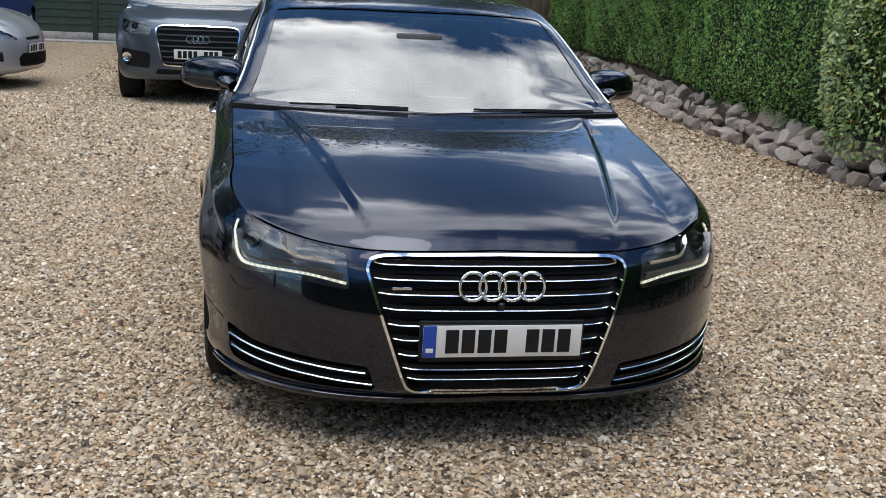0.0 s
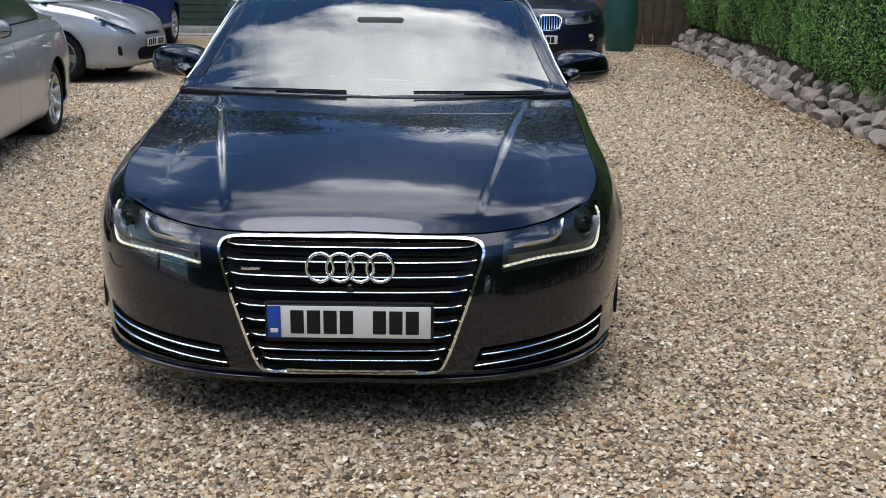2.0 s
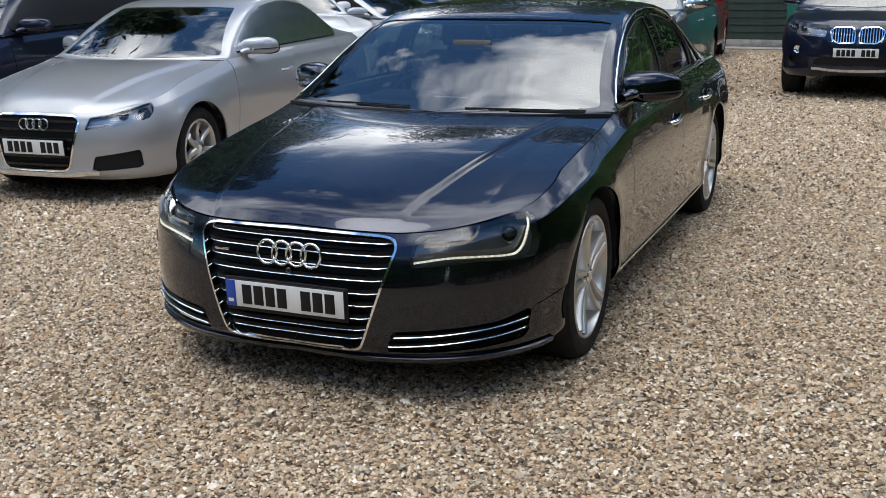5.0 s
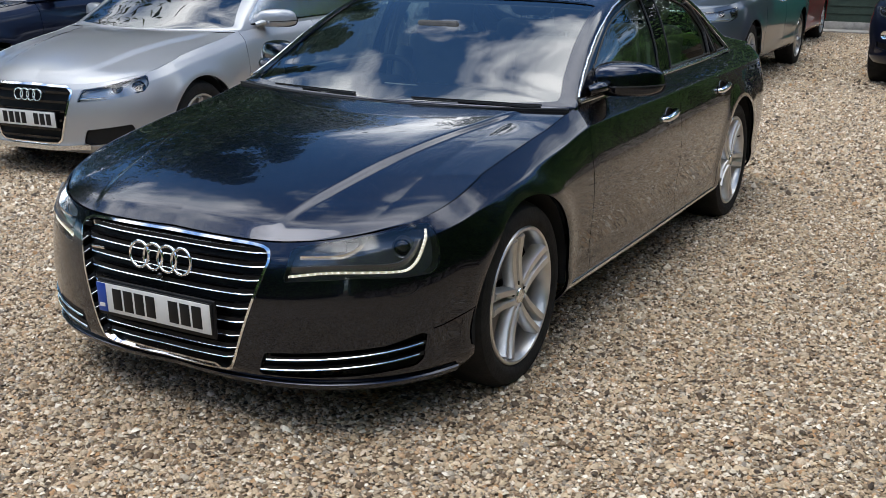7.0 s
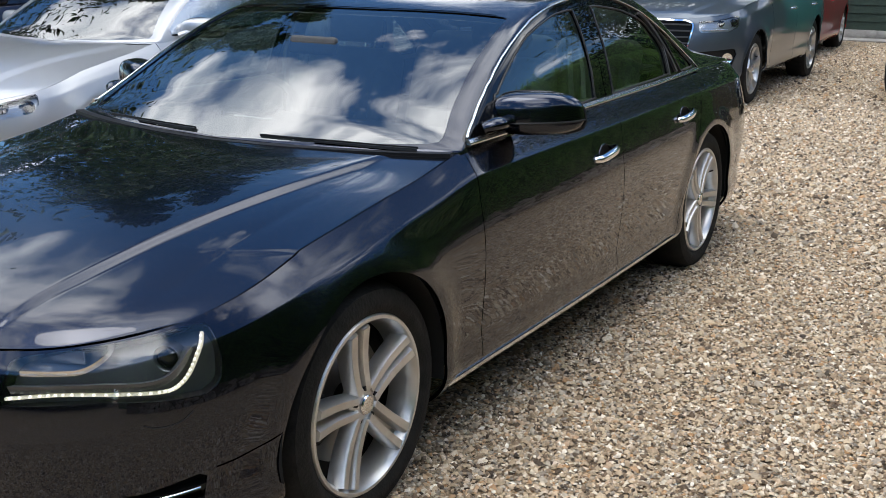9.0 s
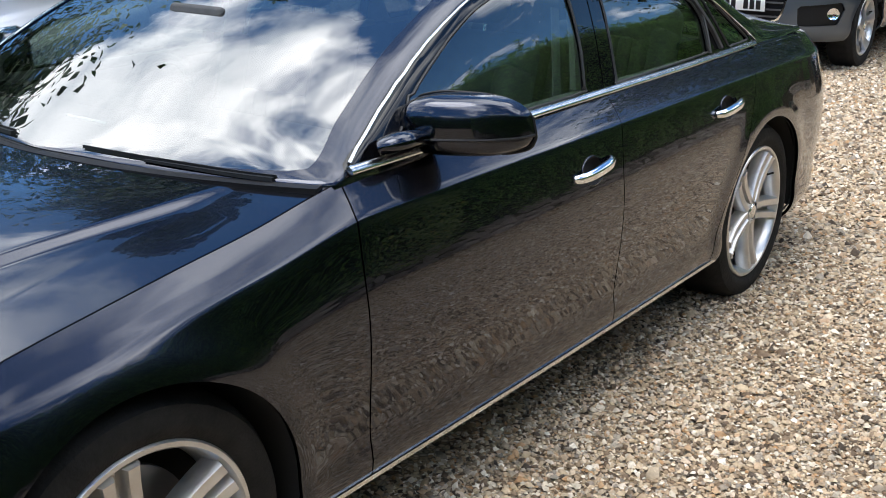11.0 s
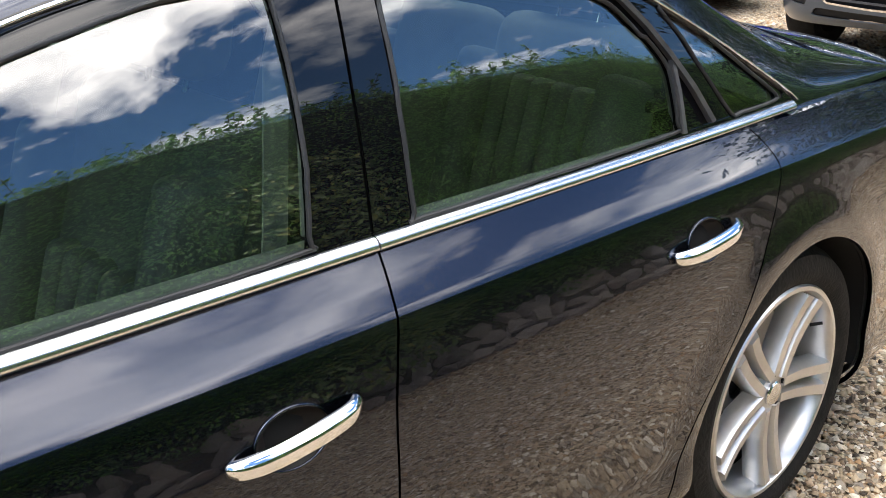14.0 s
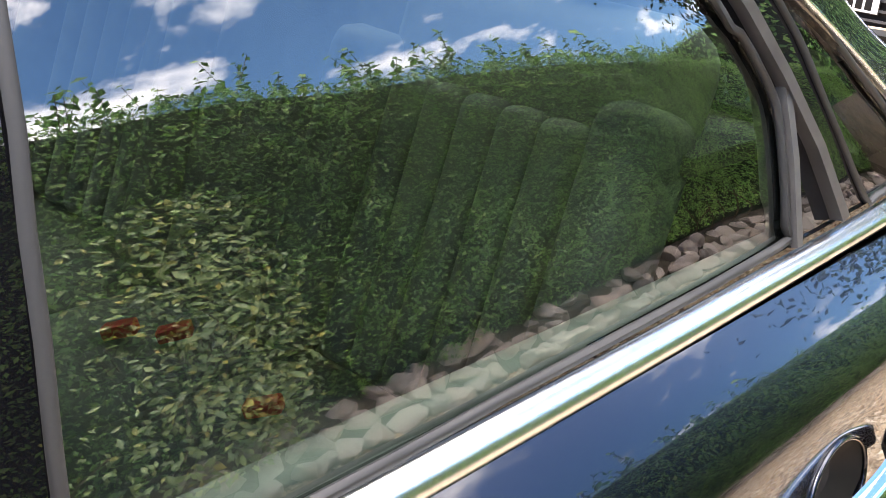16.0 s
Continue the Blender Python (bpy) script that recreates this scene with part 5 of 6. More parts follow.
    def dlo(sh): return np.maximum.reduce([bz(sh) - sh.v[:, 2], sh.v[:, 2] - zr(sh) + .03, y_a - sh.v[:, 1], sh.v[:, 1] - P.get("rear", 4.05 * ks)]) + 9 * (sh.v[:, 4] < 1)
    win, body = cabin.cut(dlo(cabin))
    strip, win = win.cut(bz(win) + .012 - win.v[:, 2])
    for q in (strip, strip.mirror()):
        part("window_strip", Bag().add(*q.moved(.004).thick(.008)), trim or BLACK, car)
    pil = P.get("pillars", (2.83 * ks, 3.66 * ks))
    def post(sh): return np.minimum.reduce([np.abs(sh.v[:, 1] - y) - .035 for y in pil] + [np.maximum(sh.v[:, 1] - y_a - .22, -9)])
    def seal(sh): return np.maximum(dlo(sh) + .014, -post(sh))
    gl, posts = win.cut(seal(win))
    for q in (posts, posts.mirror()):
        part("window_surround", Bag().add(*q.moved(-.003).thick(.008)), GLOSS_BLACK, car)
    for q in (gl, gl.mirror()):
        q2 = q.moved(-.007)
        part("side_window", Bag().add(q2.v[:, :3], q2.f), GLASS, car, "tinted side windows", 80).visible_shadow = False
    def screen(sh): return np.maximum(sh.v[:, 0] - xr(sh) + .07 + .09 * np.clip(sh.v[:, 1] - 1.5, 0, 1), sh.v[:, 1] - (H + .065 * (sh.v[:, 0] / .6) ** 2)) + 9 * (sh.v[:, 4] > 1.3)
    def back(sh): return np.maximum(np.maximum(sh.v[:, 0] - xr(sh) + .09, P.get("rear", 3.7 * ks) - .2 - sh.v[:, 1]), sh.v[:, 1] - P["zc"][-1][0] + .06) + 9 * (sh.v[:, 4] > 1.1)
    ws, body = body.cut(screen(body))
    bk, body = body.cut(back(body))
    part("roof", Bag().add(*body.thick(.015)).add(*body.mirror().thick(.015)), paint, car, smooth=60)
    for nm, sh in (("windscreen", ws), ("rear_window", bk)):
        b = Bag()
        for q in (sh.moved(-.004), sh.moved(-.004).mirror()):
            b.add(q.v[:, :3], q.f)
        part(nm, b, GLASS_SCREEN, car, "", 80).visible_shadow = False
    # fittings
    if has_plate:
        plate(car, (plate_y if plate_y is not None else at(0, plate_z).y - .012), plate_z, tilt=4)
    if rings:
        bd = new("badge"); bd.parent = car
        for k in range(4):
            part("badge_ring", Bag().add(*torus(.038, .0068, 28, 6), pose((k - 1.5) * .056, at(0, rings).y - .014, rings, -6)), SATIN, bd, "", 60)
    for a, z, r in fogs:
        for s in (1, -1):
            c = at(a, z, .004)
            part("fog_lamp", Bag().add(*lathe([(.001, -.002), (r * .8, -.004), (r, -.008), (r, .03), (.001, .03)], 24, "Y"), pose(s * c.x, c.y, c.z, 0, 0, s * 14)), CHROME, car)
    if skid:
        pts = [at(abs(a), skid + .02 * min(1, abs(a) / .4) ** 4, .012) for a in np.linspace(0, .50, 8)]
        pts = [Vector((-p.x, p.y, p.z)) for p in pts[::-1]] + pts[1:]
        part("skid_bar", Bag().add(*sweep(pts, [(-.006, -.016), (-.006, .016), (.02, .016), (.02, -.016)], (0, 0, 1))), SATIN, car, "silver lower bumper bar")
    yb = P["zc"][0][0]
    fz = P["cowl_z"][-1][1]
    xm = float(spl(P["xb"], yb + .45))
    mirror_pair(car, P, xm + .13, yb + .50, fz + .085, 1.15, mirror_paint or paint, (xm - .01, yb + .40, fz + .03))
    for y in (dl[1] - .17, dl[2] - .12):
        z = fz - .16
        s_ = sf + (y - P["D"])
        c = at(min(s_, sf + P["L"]), z)
        two("door_handle", Bag().add(*tube([(c.x - .005, y - .10, z - .004), (c.x + .028, y - .05, z), (c.x + .028, y + .05, z + .004), (c.x - .005, y + .10, z + .008)], .012, 8, 4)), mirror_paint or paint, car)
    part("scuttle_panel", Bag().add(*sweep([(x, P["cowl"][0][1] + .17 * (abs(x) / .86) ** 2.2 * ks, P["cowl_z"][0][1] - .006) for x in np.linspace(-.8, .8, 17)], [(-.05, -.006), (-.05, .008), (.03, .012), (.03, -.02)], (0, 0, 1))), BLACK, car)
    part("underbody", Bag().add(*rbox(0, P["L"] / 2, P["zb"][0][1] + .08, P["w"][0][1] * 1.6, P["L"] * .86, .12, .03)), LINER, car)
    part("dashboard", Bag().add(*rbox(0, yb + .42, fz - .10, 1.36, .5, .18, .06)), LEATHER_DARK, car)
    part("cabin_floor", Bag().add(*rbox(0, P["L"] * .55, .42, 1.4, P["L"] * .55, .1, .02)), LEATHER_DARK, car)
    for x in (-.36, .36):
        part("seat", Bag().add(*rbox(x, yb + 1.02, fz - .16, .48, .14, .64, .06), pose(0, 0, 0)).add(*rbox(x, yb + 1.06, fz + .25, .26, .10, .18, .05)), SEAT_DARK, car)
        part("seat", Bag().add(*rbox(x, yb + 1.95, fz - .16, .54, .14, .60, .06)).add(*rbox(x, yb + 1.98, fz + .2, .26, .10, .16, .05)), SEAT_DARK, car)
    for ya in (P["fa"], P["ra"]):
        for s in (1, -1):
            v, f = [], []
            for i in range(17):
                a = math.pi * i / 16
                for xx in (P["w"][0][1] * .955, .55):
                    v.append((s * xx, ya - (P["arch"] + .008) * math.cos(a), P["wz"] + (P["arch"] + .008) * math.sin(a)))
            part("wheel_arch_liner", Bag().add(v, [(2 * i, 2 * i + 1, 2 * i + 3, 2 * i + 2) for i in range(16)]), LINER, car)
            wheel(car, P, s * (P["w"][0][1] - .015), ya, style, s, rot=20 + 31 * (ya > 2) + seed * 17)
    return car


SEAT_DARK = vary(material("dark_seat_cloth", (0.05, 0.05, 0.052), 0.85), 40.0, (0.03, 0.03, 0.032), (0.07, 0.07, 0.072))


def sym(half):
    """An outline from its right half, top middle to bottom middle."""
    return half + [(-x, z) for x, z in half[::-1] if x > 0]


parked_car("silver_saloon", scaled(4.703, .913, .87, 3.68, .318, .977), PAINT_SILVER, "silver saloon car parked nose-out beside the dark one", pose(-3.6, 2.5, 0, 0, 0, 5.2),
           grilles=[sym([(0, .645), (.30, .64), (.345, .615), (.335, .56), (.30, .40), (.27, .29), (.235, .265), (0, .26)])], bars=6, bar_mat=GLOSS_BLACK, frame_mat=CHROME,
           lamp=[(.40, .548), (.435, .632), (.62, .66), (.86, .712), (.93, .725), (.925, .66), (.88, .615), (.62, .565)],
           intakes=[[(.44, .25), (.47, .36), (.80, .40), (.82, .27)]], plate_z=.425, rings=.585, style="seven", trim=SATIN, seed=2, skid=.225)
parked_car("grey_suv", scaled(4.63, .935, .88, 3.69, .365, 1.1, **TALL), PAINT_GREY, "slate-grey sport utility car with a chrome-framed grille", pose(-1.33, 9.1, 0, 0, 0, 1),
           grilles=[sym([(0, .875), (.38, .872), (.44, .845), (.445, .80), (.39, .52), (.355, .455), (0, .445)])], bars=7, bar_mat=LAMP_GREY, frame_mat=CHROME,
           lamp=[(.53, .765), (.515, .868), (.72, .885), (.90, .918), (.99, .93), (.975, .82), (.86, .775)],
           intakes=[[(.54, .405), (.52, .575), (.92, .61), (.96, .55), (.90, .42)], [(-.1, .345), (-.1, .405), (.44, .405), (.48, .345)]], plate_z=.575, rings=.735, fogs=[(.84, .515, .05)], style="five", trim=SATIN, mirror_paint=SATIN, seed=3)
parked_car("navy_suv", scaled(4.66, .94, .88, 3.69, .37, 1.1, **TALL), PAINT_NAVY, "dark navy sport utility car with twin upright grilles", pose(1.55, 10.55, 0, 0, 0, -1),
           grilles=[[(.035, .70), (.03, .80), (.05, .865), (.24, .872), (.30, .83), (.28, .74), (.22, .695)]], uprights=8, frame_mat=CHROME,
           lamp=[(.36, .755), (.36, .85), (.70, .88), (.90, .91), (.95, .90), (.93, .83), (.72, .775)],
           intakes=[[(-.1, .42), (-.1, .52), (.40, .52), (.50, .46), (.48, .42)], [(.60, .42), (.64, .50), (.86, .52), (.88, .45)]], plate_z=.575, fogs=[(.72, .60, .045)], skid=.36, style="five", seed=4)
parked_car("dark_suv", scaled(4.60, .93, .88, 3.66, .36, 1.1, **TALL), PAINT_NAVY, "blue-black sport utility car on pale alloy wheels", pose(-6.15, 2.75, 0, 0, 0, 7),
           grilles=[[(.035, .70), (.03, .80), (.05, .865), (.24, .872), (.30, .83), (.28, .74), (.22, .695)]], uprights=8, frame_mat=CHROME,
           lamp=[(.36, .755), (.36, .85), (.70, .88), (.90, .91), (.95, .90), (.93, .83), (.72, .775)], intakes=[[(-.1, .42), (-.1, .52), (.40, .52), (.50, .46), (.48, .42)]], plate_z=.575, style="five", seed=5)
parked_car("silver_hatchback", scaled(4.46, .872, .93, 3.63, .31, 1.0, **WEDGE), PAINT_SILVER, "silver wedge-shaped hatchback car with a low dark intake", pose(-3.27, 10.75, 0, 0, 0, 80),
           grilles=[sym([(0, .415), (.36, .41), (.42, .36), (.40, .285), (0, .275)])], bars=4, frame_mat=BLACK,
           lamp=[(.38, .575), (.50, .645), (.75, .725), (.95, .80), (1.0, .80), (.90, .70), (.65, .60)], intakes=[[(.66, .33), (.68, .45), (.73, .45), (.73, .34)], [(-.1, .565), (-.1, .60), (.24, .605), (.20, .565)]], plate_z=.475, style="five", seed=6)
parked_car("white_crossover", scaled(4.35, .89, .90, 3.53, .34, 1.0, **dict(TALL, zc=[(a * .95, b * .97) for a, b in TALL["zc"]], zr=[(a * .95, b * .97) for a, b in TALL["zr"]], xr=[(a * .95, b * .95) for a, b in TALL["xr"]], xb=[(a * .95, b * .95) for a, b in TALL["xb"]], cowl=[(a, b * .95) for a, b in TALL["cowl"]], cowl_z=[(a, b * .97) for a, b in TALL["cowl_z"]], zt=[(a * .95, b * .97) for a, b in TALL["zt"]], header=1.88, rear=4.05, pillars=(2.25, 3.1), deck=[(4.1, 1.09), (4.2, 1.09), (4.3, 1.08)])), PAINT_WHITE, "white crossover car with a dark honeycomb grille", pose(-4.35, 8.35, 0, 0, 0, 52),
           grilles=[sym([(0, .80), (.30, .80), (.34, .74), (.22, .62), (0, .60)])], bars=4, frame_mat=CHROME, lamp=[(.42, .70), (.44, .80), (.75, .84), (.92, .87), (.90, .78), (.70, .71)], intakes=[[(-.1, .34), (-.1, .42), (.45, .42), (.50, .36)]], plate_z=.53, style="five", seed=7)
parked_car("blue_crossover", scaled(4.36, .90, .93, 3.57, .345, 1.0, **dict(TALL, zc=[(a * .95, b * .96) for a, b in TALL["zc"]], zr=[(a * .95, b * .96) for a, b in TALL["zr"]], xr=[(a * .95, b * .95) for a, b in TALL["xr"]], xb=[(a * .95, b * .95) for a, b in TALL["xb"]], cowl=[(a, b * .95) for a, b in TALL["cowl"]], cowl_z=[(a, b * .96) for a, b in TALL["cowl_z"]], zt=[(a * .95, b * .96) for a, b in TALL["zt"]], header=1.88, rear=4.05, pillars=(2.25, 3.1), deck=[(4.1, 1.08), (4.2, 1.08), (4.3, 1.07)])), PAINT_BLUE, "bright blue crossover car with slim headlamps", pose(-5.3, 13.0, 0, 0, 0, 0),
           grilles=[sym([(0, .52), (.42, .50), (.46, .42), (.40, .34), (0, .32)])], bars=4, frame_mat=BLACK, lamp=[(.30, .73), (.32, .77), (.70, .83), (.95, .88), (.92, .80), (.65, .74)], plate_z=.60, style="ten", seed=8)
parked_car("red_hatchback", scaled(4.30, .89, .90, 3.52, .325, 1.0, **dict(WEDGE)), PAINT_RED, "red hatchback car parked by the green fence", pose(-1.72, 13.6, 0, 0, 0, 2),
           grilles=[sym([(0, .60), (.36, .60), (.40, .54), (.34, .46), (0, .45)])], bars=3, lamp=[(.40, .60), (.50, .66), (.75, .735), (.95, .80), (.90, .70), (.65, .62)], plate_z=.40, style="ten", seed=9)


# ---- ground, walls and planting ----
STONE_STOPS = [(0.0, (0.05, 0.037, 0.026)), (0.12, (0.17, 0.114, 0.07)), (0.28, (0.37, 0.272, 0.173)), (0.48, (0.54, 0.42, 0.277)), (0.6, (0.23, 0.193, 0.153)), (0.74, (0.67, 0.575, 0.435)), (0.87, (0.39, 0.223, 0.102)), (1.0, (0.84, 0.775, 0.655))]
GRAVEL_STONE = pieces(material("gravel_stone", (0.4, 0.3, 0.2), 0.7, spec=0.35), STONE_STOPS, scale=110.0, amount=0.5)
GRAVEL = material("gravel_bed", (0.4, 0.3, 0.2), 0.85, spec=0.2)


def gravel_nodes(m):
    n, l = m.node_tree.nodes, m.node_tree.links
    b = n["Principled BSDF"]
    t = n.new("ShaderNodeTexCoord")
    v = n.new("ShaderNodeTexVoronoi"); v.inputs["Scale"].default_value = 58.0
    l.new(t.outputs["Object"], v.inputs["Vector"])
    r = n.new("ShaderNodeValToRGB")
    while len(r.color_ramp.elements) < len(STONE_STOPS):
        r.color_ramp.elements.new(0.5)
    for e, (p, c) in zip(r.color_ramp.elements, STONE_STOPS):
        e.position, e.color = p, (*c, 1)
    sx = n.new("ShaderNodeSeparateColor")
    l.new(v.outputs["Color"], sx.inputs[0])
    l.new(sx.outputs[0], r.inputs[0])
    big = node(n, "ShaderNodeTexNoise", Scale=0.6, Detail=5.0)
    l.new(t.outputs["Object"], big.inputs["Vector"])
    mr = n.new("ShaderNodeMapRange")
    mr.inputs["To Min"].default_value, mr.inputs["To Max"].default_value = 0.95, 1.3
    l.new(big.outputs["Fac"], mr.inputs["Value"])
    mul = n.new("ShaderNodeMix"); mul.data_type, mul.blend_type = "RGBA", "MULTIPLY"
    mul.inputs["Factor"].default_value = 1.0
    l.new(r.outputs[0], mul.inputs["A"]); l.new(mr.outputs[0], mul.inputs["B"])
    l.new(mul.outputs["Result"], b.inputs["Base Color"])
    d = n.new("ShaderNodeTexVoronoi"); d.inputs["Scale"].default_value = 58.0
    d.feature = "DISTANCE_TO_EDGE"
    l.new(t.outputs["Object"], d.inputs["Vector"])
    u = node(n, "ShaderNodeBump", Strength=1.0, Distance=0.008)
    l.new(d.outputs["Distance"], u.inputs["Height"])
    # shade in the gaps between stones, painted as darker colour at cell edges
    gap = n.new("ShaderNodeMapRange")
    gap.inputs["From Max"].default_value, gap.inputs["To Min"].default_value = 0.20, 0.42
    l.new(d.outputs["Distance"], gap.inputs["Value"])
    gap_shade = n.new("ShaderNodeMix"); gap_shade.data_type, gap_shade.blend_type = "RGBA", "MULTIPLY"
    gap_shade.inputs["Factor"].default_value = 1.0
    l.new(mul.outputs["Result"], gap_shade.inputs["A"]); l.new(gap.outputs[0], gap_shade.inputs["B"])
    l.new(gap_shade.outputs["Result"], b.inputs["Base Color"])
    l.new(u.outputs[0], b.inputs["Normal"])


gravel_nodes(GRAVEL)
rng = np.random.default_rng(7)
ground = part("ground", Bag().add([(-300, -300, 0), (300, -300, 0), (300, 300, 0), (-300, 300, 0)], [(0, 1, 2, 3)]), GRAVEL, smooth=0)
tagged(ground, "pale golden gravel drive of loose small stones", "ground", kind="structure")


def scatter_stones(name, x0, x1, y0, y1, count, size, keep, chips=False):
    """Loose gravel: flat ridged chips, or plain peaked stones farther off."""
    x, y = rng.uniform(x0, x1, count), rng.uniform(y0, y1, count)
    k = keep(x, y)
    x, y = x[k], y[k]
    n = len(x)
    ang = np.arange(4) * np.pi / 2
    foot = np.stack([np.cos(ang), np.sin(ang), 0 * ang], -1)
    if chips:
        base = np.concatenate([foot, [(.42, .05, 1), (-.42, -.05, .9)]])
        faces = np.array([(0, 1, 4), (1, 2, 5), (1, 5, 4), (2, 3, 5), (3, 0, 4), (3, 4, 5)])
    else:
        base = np.concatenate([foot, [(.1, .05, 1)]])
        faces = np.array([(i, (i + 1) % 4, 4) for i in range(4)])
    m, c = len(base), faces.shape[1]
    p = base[None] * rng.uniform(.72, 1.28, (n, m, 3))
    s = size * rng.lognormal(0, .33, n)
    p *= np.stack([s * .68, s * .48, s * (.46 if chips else .55)], -1)[:, None]
    a, b, g = rng.uniform(0, 2 * np.pi, n), rng.normal(0, .26, n), rng.normal(0, .26, n)
    ca, sa, cb, sb, cg, sg = np.cos(a), np.sin(a), np.cos(b), np.sin(b), np.cos(g), np.sin(g)
    px, pz = p[..., 0] * cb[:, None] - p[..., 2] * sb[:, None], p[..., 0] * sb[:, None] + p[..., 2] * cb[:, None]
    py, pz = p[..., 1] * cg[:, None] - pz * sg[:, None], p[..., 1] * sg[:, None] + pz * cg[:, None]
    X = px * ca[:, None] - py * sa[:, None] + x[:, None]
    Y = px * sa[:, None] + py * ca[:, None] + y[:, None]
    Z = pz + rng.uniform(-.002, .010, n)[:, None]
    V = np.stack([X, Y, Z], -1).reshape(-1, 3)
    F = (faces[None] + (np.arange(n) * m)[:, None, None]).reshape(-1, c)
    me = bpy.data.meshes.new(name)
    me.vertices.add(len(V)); me.vertices.foreach_set("co", V.ravel())
    me.loops.add(len(F) * c); me.loops.foreach_set("vertex_index", F.ravel().astype(np.int32))
    me.polygons.add(len(F)); me.polygons.foreach_set("loop_start", np.arange(0, len(F) * c, c, dtype=np.int32))
    me.update(calc_edges=True)
    me.materials.append(GRAVEL_STONE)
    return tagged(new(name, me), "loose golden and brown gravel stones", "gravel", kind="stuff")


clear = lambda x, y: ~((np.abs(x) < .72) & (y > .5) & (y < 4.7))
scatter_stones("gravel", -2.6, 3.9, -1.5, 4.6, 245000, .0132, clear, chips=True)
scatter_stones("gravel", -4.2, 4.3, 4.6, 10.0, 82000, .0195, lambda x, y: x > -20)
scatter_stones("gravel", -3.0, 5.0, 10.0, 17.5, 26000, .024, lambda x, y: x > -20)
scatter_stones("gravel", -5.0, -2.6, -1.0, 4.6, 36000, .018, lambda x, y: x > -20)
scatter_stones("gravel", -8.5, -4.2, 4.6, 13.0, 24000, .022, lambda x, y: x > -20)

# stone edging below the hedge
edge_x = lambda y: 4.22 + .045 * (y - 5) + .12 * math.sin(y * .55)
ROCK = pieces(material("field_stone", (0.3, 0.26, 0.24), 0.85), [(0, (0.25, 0.21, 0.185)), (.35, (0.38, 0.325, 0.28)), (.7, (0.43, 0.345, 0.29)), (1, (0.53, 0.48, 0.43))], attr="object", scale=22.0, amount=0.6)
rn = ROCK.node_tree
rt, ru = rn.nodes.new("ShaderNodeTexCoord"), node(rn.nodes, "ShaderNodeBump", Strength=0.7, Distance=0.03)
rv = node(rn.nodes, "ShaderNodeTexNoise", Scale=16.0, Detail=7.0, Roughness=0.65)
rn.links.new(rt.outputs["Object"], rv.inputs["Vector"]); rn.links.new(rv.outputs["Fac"], ru.inputs["Height"])
rn.links.new(ru.outputs[0], rn.nodes["Principled BSDF"].inputs["Normal"])
wall = thing("wall_east", pose(0, 0, 0), "low dry wall of rough field stones under the hedge", "stone wall", kind="structure")
rocks = []
for k in range(14):
    bm = bmesh.new()
    bmesh.ops.create_icosphere(bm, subdivisions=2, radius=1)
    r = random.Random(k)
    pl = [(Vector((r.gauss(0, 1), r.gauss(0, 1), r.gauss(0, 1))).normalized(), r.uniform(.40, .66)) for _ in range(13)]
    for v in bm.verts:
        for nn, dd in pl:
            h = v.co.dot(nn) - dd
            if h > 0:
                v.co -= nn * h
        v.co *= 1 + .07 * noise.noise(v.co * 2 + Vector((k, 0, 0)))
    me = bpy.data.meshes.new("stone"); bm.to_mesh(me); bm.free()
    me.materials.append(ROCK)
    rocks.append(me)
r = random.Random(5)
y = -3.0
while y < 21:
    big = r.uniform(.11, .205)
    for c in range(3 if r.random() < .75 else 2):
        ob = new("stone", r.choice(rocks))
        ob.parent = wall
        hz = (.06, .17, .27)[c] + r.uniform(-.02, .02)
        ob.matrix_local = pose(edge_x(y) + .10 * c + r.uniform(-.05, .05), y + r.uniform(-.06, .06), hz, r.uniform(-35, 35), r.uniform(-35, 35), r.uniform(0, 360)) @ Matrix.Diagonal((big * r.uniform(.8, 1.2), big * r.uniform(.6, .95), big * r.uniform(.55, .8), 1))
    y += big * 1.12
EARTH = vary(material("earth_bank", (0.06, 0.045, 0.03), 0.95), 8.0, (0.03, 0.022, 0.015), (0.09, 0.07, 0.045), bump=0.6)
ys = np.linspace(-4, 24, 60)
bank = Bag().add(*sweep([(edge_x(y) + .55, y, .12) for y in ys], [(-.5, -.2), (-.42, .12), (-.2, .26), (.6, .3), (.6, -.2)], (0, 0, 1)))
tagged(part("earth_bank", bank, EARTH), "dark earth bank behind the stone edging", "bank", kind="structure")

LEAF = pieces(material("privet_leaf", (0.06, 0.12, 0.02), 0.42, spec=0.5), [(0, (0.05, 0.12, 0.03)), (.3, (0.12, 0.26, 0.055)), (.6, (0.20, 0.40, 0.085)), (.85, (0.28, 0.50, 0.12)), (1, (0.42, 0.56, 0.17))], scale=30.0, amount=0.3)
LEAF.node_tree.nodes["Principled BSDF"].inputs["Subsurface Weight"].default_value = 0.0
ln = LEAF.node_tree
lt_, lm_, lo_ = ln.nodes.new("ShaderNodeBsdfTranslucent"), ln.nodes.new("ShaderNodeMixShader"), [q for q in ln.nodes if q.type == "OUTPUT_MATERIAL"][0]
lp_ = ln.nodes["Principled BSDF"]
ln.links.new(lp_.inputs["Base Color"].links[0].from_socket, lt_.inputs["Color"])
lm_.inputs[0].default_value = 0.28
ln.links.new(lp_.outputs[0], lm_.inputs[1]); ln.links.new(lt_.outputs[0], lm_.inputs[2]); ln.links.new(lm_.outputs[0], lo_.inputs["Surface"])
